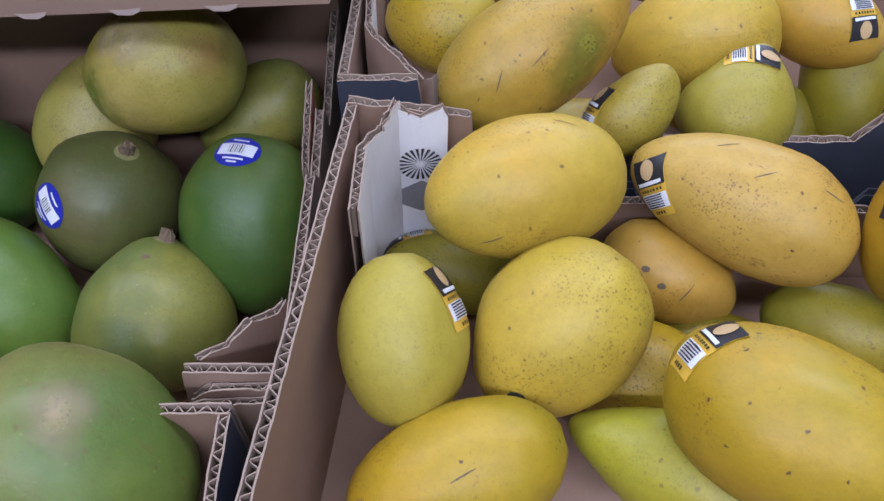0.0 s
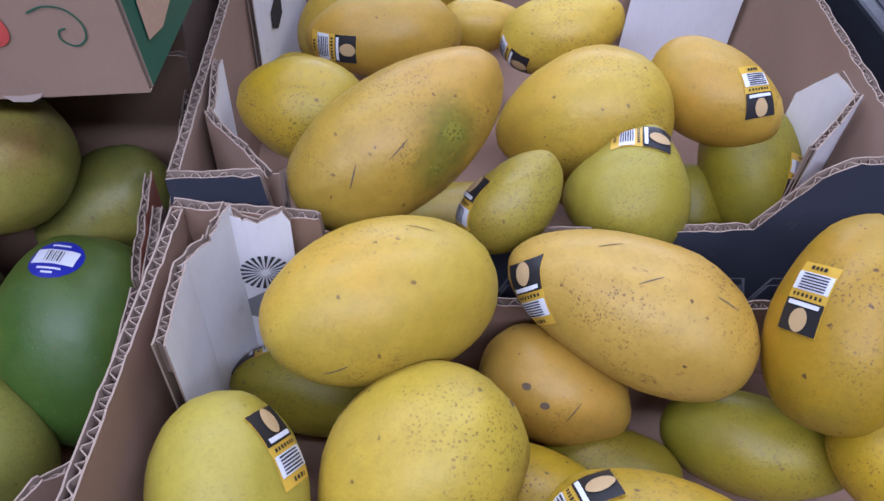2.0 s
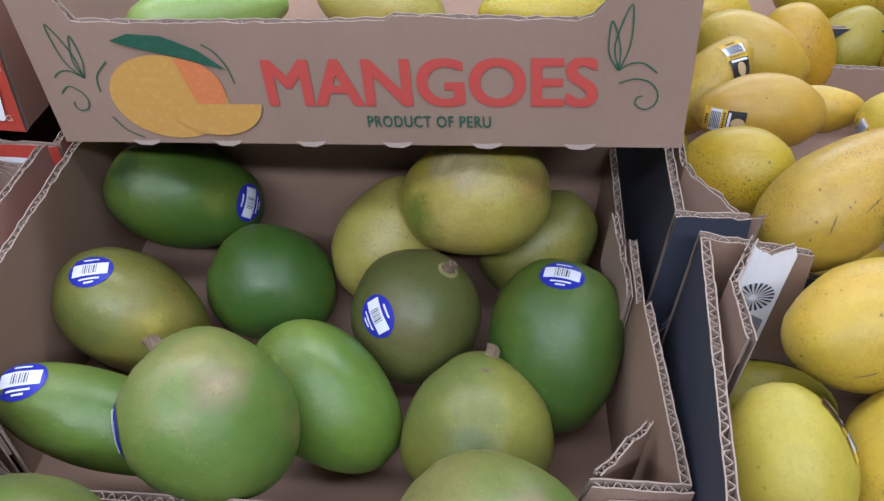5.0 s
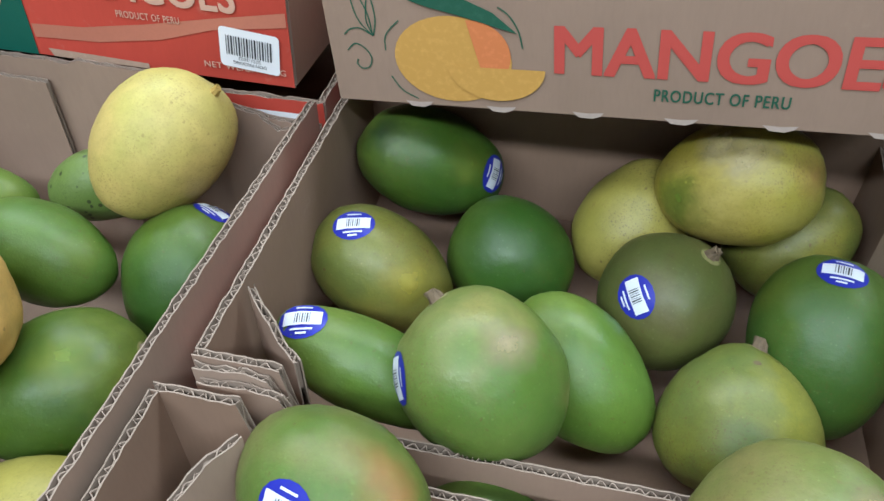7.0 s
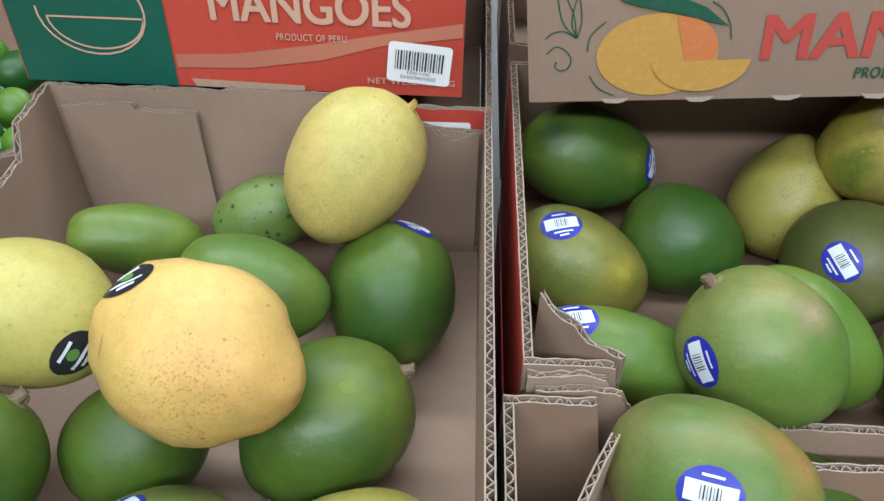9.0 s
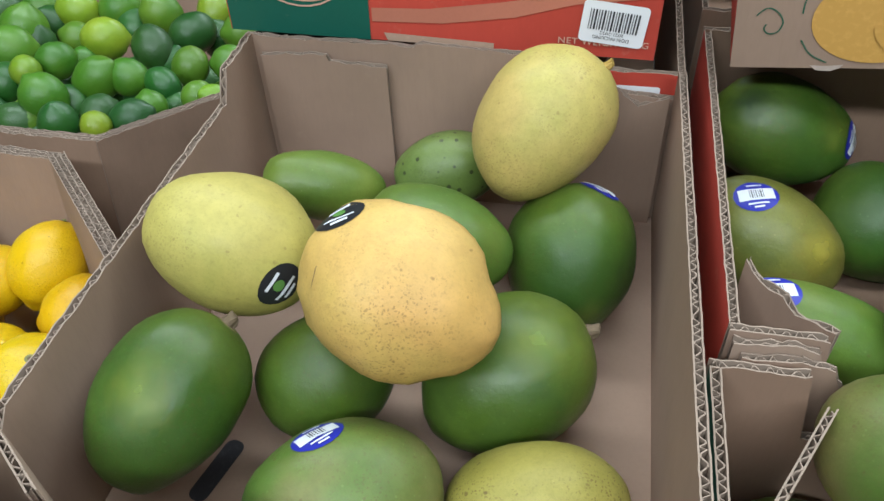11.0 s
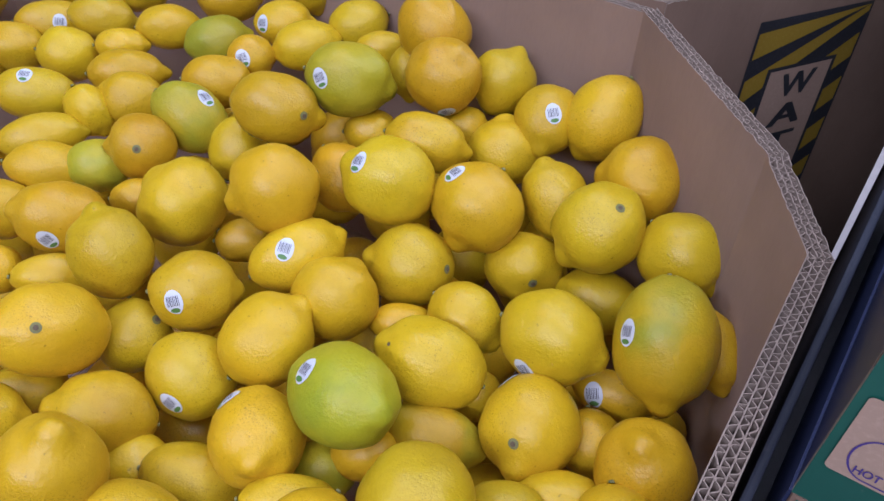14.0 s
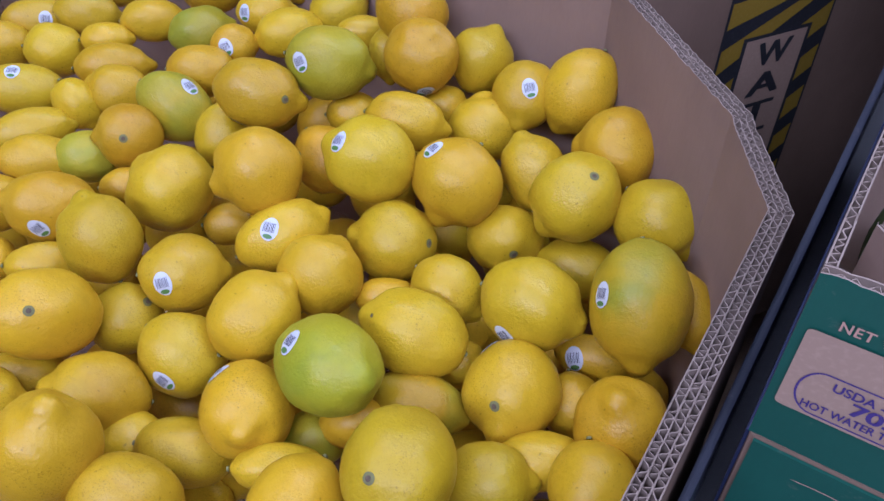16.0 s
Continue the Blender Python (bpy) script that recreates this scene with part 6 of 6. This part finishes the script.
lemon((-1.0163, 0.1201, 0.8645), (0.0520, 0.0391, 0.0391), (38, -24, -12), 'green', stickers=[('lem', (-0.003, 0.005, 0.039), (0.02, 0.97, 0.26))])
lemon((-1.1180, 0.1400, 0.8414), (0.0437, 0.0376, 0.0376), (37, -26, 77), 'ripe')
lemon((-1.2076, 0.1418, 0.8443), (0.0400, 0.0358, 0.0358), (47, 8, 46), 'ripe', stickers=[('lem', (-0.016, -0.009, 0.032), (-0.18, 0.98, 0.00))])
lemon((-1.1615, 0.0900, 0.8112), (0.0405, 0.0361, 0.0361), (28, 33, 10), 'ripe', stickers=[('lem', (0.003, -0.027, 0.024), (-0.98, 0.17, -0.06))])
lemon((-1.0647, 0.0731, 0.8249), (0.0458, 0.0377, 0.0377), (-7, -27, -47), 'ripe', stickers=[('lem', (-0.002, -0.024, 0.030), (-0.10, 0.59, 0.80))])
lemon((-1.2872, 0.1193, 0.8644), (0.0433, 0.0368, 0.0368), (-7, -51, 159), 'ripe')
lemon((-1.362, 0.122, 0.866), (0.046, 0.034, 0.034), (-51, -21, -132), 'ripe', stickers=[('lem', (0.008, 0.023, 0.025), (0.58, -0.78, -0.24))])
lemon((-1.3011, 0.2127, 0.8574), (0.0431, 0.0451, 0.0451), (-39, -36, -165), 'ripe')
lemon((-1.3940, 0.2417, 0.8701), (0.0360, 0.0354, 0.0354), (-57, -8, -130), 'ripe', stickers=[('button', (0.004, 0.003, 0.034), (-0.04, -0.99, -0.13))])
lemon((-1.387, 0.303, 0.878), (0.046, 0.035, 0.035), (49, 39, 23), 'green', stickers=[('lem', (-0.001, 0.027, 0.022), (-0.91, 0.29, -0.29))])
lemon((-1.330, 0.312, 0.857), (0.037, 0.030, 0.030), (34, -49, 97), 'ripe')
lemon((-1.251, 0.031, 0.860), (0.050, 0.038, 0.038), (-56, -35, -102), 'ripe', stickers=[('button', (0.027, -0.002, 0.032), (0.08, -1.00, 0.05))])
lemon((-1.1864, 0.0199, 0.8119), (0.0429, 0.0351, 0.0351), (-37, -20, -141), 'ripe')
lemon((-1.237, 0.091, 0.811), (0.034, 0.032, 0.032), (40, -23, 85), 'ripe', stickers=[('button', (0.023, -0.005, 0.024), (0.74, 0.67, 0.10))])
lemon((-1.140, -0.048, 0.851), (0.053, 0.039, 0.039), (90, -73, 48), 'ripe')
lemon((-1.0942, 0.0279, 0.7963), (0.0406, 0.0274, 0.0274), (31, 16, 33), 'ripe', stickers=[('lem', (-0.015, -0.023, 0.010), (-0.49, 0.86, 0.19))])
lemon((-0.9161, 0.0764, 0.8655), (0.0492, 0.0404, 0.0404), (4, -7, -56), 'ripe', stickers=[('button', (0.028, -0.014, 0.026), (-0.56, 0.02, 0.83))])
lemon((-0.958, 0.161, 0.813), (0.042, 0.027, 0.027), (35, 8, 18), 'turning')
lemon((-1.011, 0.050, 0.818), (0.037, 0.018, 0.018), (32, 5, 39), 'ripe')
lemon((-0.851, 0.167, 0.815), (0.037, 0.023, 0.023), (32, -10, 30), 'ripe')
lemon((-1.491, 0.304, 0.862), (0.039, 0.033, 0.033), (-58, -25, -139), 'ripe')
lemon((-1.535, 0.333, 0.869), (0.046, 0.029, 0.029), (62, 7, 53), 'ripe')
lemon((-1.597, 0.251, 0.855), (0.049, 0.032, 0.032), (61, 17, 53), 'ripe', stickers=[('lem', (-0.015, 0.021, 0.023), (0.03, 0.99, -0.14))])
lemon((-1.636, 0.323, 0.866), (0.038, 0.034, 0.034), (63, 17, 51), 'ripe')
lemon((-1.709, 0.296, 0.863), (0.039, 0.032, 0.032), (65, 9, 59), 'ripe')
lemon((-1.488, 0.437, 0.886), (0.041, 0.031, 0.031), (64, -5, 52), 'green')
lemon((-1.427, 0.378, 0.876), (0.042, 0.031, 0.031), (61, 9, 45), 'ripe')
lemon((-1.565, 0.426, 0.886), (0.042, 0.028, 0.028), (65, 5, 51), 'ripe')
lemon((-1.381, 0.484, 0.895), (0.044, 0.030, 0.030), (-63, 8, -133), 'ripe')
lemon((-1.353, 0.547, 0.907), (0.041, 0.031, 0.031), (-63, 18, -132), 'ripe')
lemon((-1.213, 0.512, 0.954), (0.046, 0.039, 0.039), (55, 41, 8), 'ripe')
lemon((-1.467, 0.179, 0.844), (0.049, 0.029, 0.029), (55, 20, 49), 'ripe')
lemon((-1.429, 0.209, 0.849), (0.034, 0.028, 0.028), (56, 10, 53), 'green')
lemon((-1.520, 0.204, 0.851), (0.048, 0.025, 0.025), (59, 3, 62), 'ripe')
lemon((-1.464, 0.112, 0.833), (0.033, 0.031, 0.031), (54, 15, 57), 'turning')
lemon((-1.387, 0.062, 0.830), (0.022, 0.023, 0.023), (50, 16, 56), 'ripe')
lemon((-1.328, 0.084, 0.837), (0.039, 0.021, 0.021), (49, 14, 53), 'ripe')
lemon((-1.326, 0.017, 0.825), (0.029, 0.038, 0.038), (-25, 43, -53), 'ripe')
lemon((-1.236, -0.039, 0.830), (0.026, 0.028, 0.028), (40, 19, 52), 'ripe')
lemon((-1.203, 0.338, 0.859), (0.038, 0.034, 0.034), (34, 45, -7), 'ripe')
lemon((-1.362, 0.205, 0.838), (0.030, 0.021, 0.021), (54, 9, 50), 'ripe')
lemon((-1.438, 0.505, 0.900), (0.038, 0.029, 0.029), (65, 2, 44), 'ripe', stickers=[('lem', (-0.028, 0.000, 0.020), (0.22, 0.95, -0.24))])
lemon((-1.583, 0.364, 0.879), (0.032, 0.022, 0.022), (64, 7, 53), 'ripe')
lemon((-1.513, 0.261, 0.860), (0.032, 0.025, 0.025), (31, 55, 5), 'ripe')
lemon((-1.260, 0.002, 0.807), (0.033, 0.024, 0.024), (41, 17, 51), 'ripe')
lemon((-1.051, 0.239, 0.821), (0.030, 0.018, 0.018), (44, -1, 36), 'ripe')
lemon((-0.857, 0.238, 0.803), (0.029, 0.028, 0.028), (15, 35, -53), 'ripe')
lemon((-0.861, 0.290, 0.809), (0.038, 0.021, 0.021), (42, 0, 11), 'ripe', stickers=[('lem', (-0.015, -0.005, 0.018), (-0.38, 0.91, 0.19))])
lemon((-1.144, 0.012, 0.786), (0.029, 0.027, 0.027), (35, 13, 45), 'ripe')
lemon((-1.022, 0.100, 0.787), (0.027, 0.025, 0.025), (34, 3, 38), 'green')
lemon((-1.293, 0.518, 0.906), (0.033, 0.021, 0.021), (63, -1, 38), 'ripe')
lemon((-1.228, 0.486, 0.910), (0.031, 0.025, 0.025), (4, 61, -51), 'ripe')
lemon((-1.220, 0.408, 0.874), (0.031, 0.024, 0.024), (57, 0, 38), 'ripe')
lemon((-1.426, 0.433, 0.887), (0.030, 0.026, 0.026), (63, 3, 46), 'ripe', stickers=[('lem', (-0.010, -0.002, 0.025), (-0.29, 0.91, -0.29))])
lemon((-0.993, 0.120, 0.808), (0.029, 0.021, 0.021), (35, 0, 37), 'ripe')
lemon((-0.963, 0.223, 0.800), (0.029, 0.022, 0.022), (39, -5, 33), 'ripe')
lemon((-1.247, 0.235, 0.820), (0.029, 0.022, 0.022), (50, 6, 44), 'ripe')
lemon((-1.136, 0.464, 0.883), (0.027, 0.024, 0.024), (58, -4, 32), 'ripe')
lemon((-1.597, 0.152, 0.837), (0.043, 0.036, 0.036), (55, 31, 49), 'ripe')
lemon((-1.465, 0.060, 0.825), (0.040, 0.032, 0.032), (-1, 55, -21), 'ripe')
lemon((-1.358, -0.022, 0.811), (0.038, 0.033, 0.033), (42, 27, 48), 'ripe')
lemon((-1.253, -0.083, 0.803), (0.038, 0.030, 0.030), (37, 22, 52), 'ripe')
lemon((-1.730, 0.248, 0.854), (0.041, 0.034, 0.034), (58, 37, 45), 'ripe')
lemon((-1.877, 0.337, 0.868), (0.045, 0.038, 0.038), (68, 9, 62), 'ripe')
lemon((-1.710, 0.358, 0.875), (0.050, 0.028, 0.028), (66, 8, 57), 'ripe', stickers=[('lem', (0.005, -0.001, 0.028), (0.12, 0.96, -0.26))])
lemon((-1.659, 0.396, 0.881), (0.043, 0.030, 0.030), (65, 16, 50), 'ripe')
lemon((-1.549, 0.516, 0.901), (0.043, 0.033, 0.033), (67, 3, 47), 'ripe')
lemon((-1.479, 0.589, 0.915), (0.044, 0.033, 0.033), (50, 54, 8), 'ripe')
lemon((-1.383, 0.631, 0.924), (0.039, 0.032, 0.032), (66, 17, 30), 'ripe')
lemon((-1.684, 0.473, 0.893), (0.045, 0.034, 0.034), (68, 5, 53), 'ripe')
lemon((-1.800, 0.425, 0.884), (0.046, 0.034, 0.034), (60, 43, 38), 'ripe')
lemon((-1.080, -0.034, 0.824), (0.043, 0.033, 0.033), (25, 23, 25), 'ripe')
lemon((-0.872, 0.128, 0.816), (0.036, 0.032, 0.032), (30, -8, 32), 'ripe')
lemon((-0.801, 0.151, 0.842), (0.036, 0.032, 0.032), (16, 29, -54), 'ripe')
lemon((-0.972, 0.029, 0.831), (0.038, 0.034, 0.034), (-19, 23, -87), 'ripe')

# limes
lime((-1.220, 1.001, 0.986), (0.037, 0.033, 0.033), (74, 10, 43), 'light')
lime((-1.127, 0.976, 0.986), (0.038, 0.030, 0.030), (8, 45, -50), 'dark')
lime((-1.233, 0.896, 0.987), (0.031, 0.027, 0.027), (-68, 11, -123), 'mid')
lime((-1.172, 0.778, 0.985), (0.034, 0.030, 0.030), (-54, -57, -171), 'mid')
lime((-1.136, 0.842, 0.986), (0.040, 0.030, 0.030), (101, -45, 2), 'mid')
lime((-1.097, 0.856, 0.987), (0.031, 0.026, 0.026), (56, 19, -2), 'mid')
lime((-1.033, 0.910, 0.987), (0.030, 0.026, 0.026), (-31, 54, -92), 'mid')
lime((-0.983, 0.932, 0.987), (0.029, 0.026, 0.026), (-70, -4, -155), 'mid')
lime((-1.097, 0.701, 0.986), (0.032, 0.024, 0.024), (-170, -76, -59), 'dark')
lime((-1.019, 0.731, 0.986), (0.031, 0.025, 0.025), (75, -24, 18), 'dark')
lime((-1.046, 0.699, 0.989), (0.020, 0.018, 0.018), (41, 47, -8), 'light')
lime((-0.972, 0.808, 0.988), (0.023, 0.020, 0.020), (-63, 43, -133), 'mid')
lime((-0.944, 0.801, 0.989), (0.025, 0.019, 0.019), (-87, -37, -124), 'light')
lime((-1.373, 1.017, 0.985), (0.045, 0.038, 0.038), (102, -70, 21), 'mid')
lime((-1.334, 0.933, 0.985), (0.040, 0.036, 0.036), (72, 5, 31), 'mid')
lime((-1.246, 0.847, 0.989), (0.023, 0.021, 0.021), (19, 76, -29), 'light')
lime((-1.099, 1.049, 0.986), (0.042, 0.032, 0.032), (-64, 8, -113), 'dark')
lime((-1.197, 1.132, 0.986), (0.041, 0.035, 0.035), (-90, -57, -138), 'mid')
lime((-1.282, 1.148, 0.986), (0.040, 0.035, 0.035), (74, -47, 42), 'mid')
lime((-1.343, 1.121, 0.986), (0.039, 0.035, 0.035), (77, 31, 36), 'light')
lime((-1.116, 1.163, 0.987), (0.038, 0.030, 0.030), (-20, 42, -80), 'light')
lime((-1.021, 1.068, 0.986), (0.038, 0.032, 0.032), (-74, -7, -138), 'mid')
lime((-1.013, 0.765, 0.988), (0.023, 0.021, 0.021), (-21, -71, 146), 'mid')
lime((-1.067, 0.740, 0.987), (0.026, 0.023, 0.023), (65, -14, 52), 'dark')
lime((-1.035, 0.837, 0.988), (0.028, 0.022, 0.022), (38, 31, -22), 'dark')
lime((-1.300, 0.867, 0.959), (0.034, 0.030, 0.030), (-55, 34, -105), 'dark')
lime((-1.313, 1.060, 0.961), (0.031, 0.028, 0.028), (-72, -29, -150), 'mid')
lime((-1.356, 1.015, 0.959), (0.043, 0.032, 0.032), (139, -63, -19), 'dark')
lime((-1.200, 0.753, 0.959), (0.032, 0.026, 0.026), (68, -2, 15), 'dark')
lime((-1.016, 0.828, 0.962), (0.023, 0.020, 0.020), (14, 54, -43), 'dark')
lime((-1.242, 0.972, 0.962), (0.024, 0.021, 0.021), (-71, 20, -136), 'mid')
lime((-1.383, 1.110, 0.959), (0.048, 0.035, 0.035), (-115, -53, -101), 'dark')
lime((-1.110, 0.982, 0.960), (0.033, 0.027, 0.027), (89, -52, 17), 'dark')
lime((-1.110, 1.269, 0.959), (0.040, 0.036, 0.036), (68, 21, 7), 'mid')
lime((-1.468, 1.039, 0.958), (0.041, 0.037, 0.037), (-50, 68, -101), 'mid')
lime((-1.329, 0.846, 0.958), (0.043, 0.032, 0.032), (-78, -16, -104), 'mid')
lime((-1.085, 1.102, 0.960), (0.035, 0.029, 0.029), (-108, -78, -130), 'dark')
lime((-1.089, 0.865, 0.961), (0.026, 0.023, 0.023), (71, -24, 33), 'dark')
lime((-1.160, 0.816, 0.959), (0.030, 0.027, 0.027), (60, 53, 16), 'dark')
lime((-1.191, 0.764, 0.959), (0.034, 0.026, 0.026), (-45, 21, -88), 'mid')
lime((-1.540, 1.178, 0.959), (0.044, 0.038, 0.038), (-85, -31, -124), 'dark')
lime((-1.479, 1.204, 0.959), (0.040, 0.036, 0.036), (61, -74, 65), 'mid')
lime((-1.242, 0.745, 0.959), (0.029, 0.026, 0.026), (70, 9, 47), 'mid')
lime((-1.249, 1.130, 0.960), (0.039, 0.030, 0.030), (16, 41, -43), 'dark')
lime((-0.991, 0.803, 0.963), (0.020, 0.017, 0.017), (-60, 14, -122), 'dark')

# deeper layers of fruit under the visible ones
rng = random.Random(5)
for i in range(9):
    for j in range(7):
        x, y = -0.84 - i * 0.088 + rng.uniform(-.015, .015), 0.0 + j * 0.082 + rng.uniform(-.015, .015)
        if x + y * 0.9 > -0.50:
            continue
        lemon((x, y, 0.715 + 0.10 * y), (0.043, 0.036, 0.036), (rng.uniform(0, 360), rng.uniform(-60, 60), rng.uniform(0, 360)), "ripe")
for i in range(8):
    for j in range(6):
        x, y = -1.0 - i * 0.06 + rng.uniform(-.01, .01), 0.70 + j * 0.06 + rng.uniform(-.01, .01)
        if y < 0.705 or x > -0.97 + (y - 0.70) * 0.3:
            continue
        lime((x, y, 0.93), (0.032, 0.029, 0.029), (rng.uniform(0, 360), rng.uniform(-60, 60), rng.uniform(0, 360)), rng.choice(("dark", "mid")))
WHERE[0] = "under others in the dark-sided kraft tray"
ataulfo((0.116, 0.478, 1.106), (0.045, 0.027, 0.027), (40, 0, 24), "olive")
ataulfo((0.215, 0.515, 1.116), (0.042, 0.026, 0.026), (44, 6, -20), "gold")
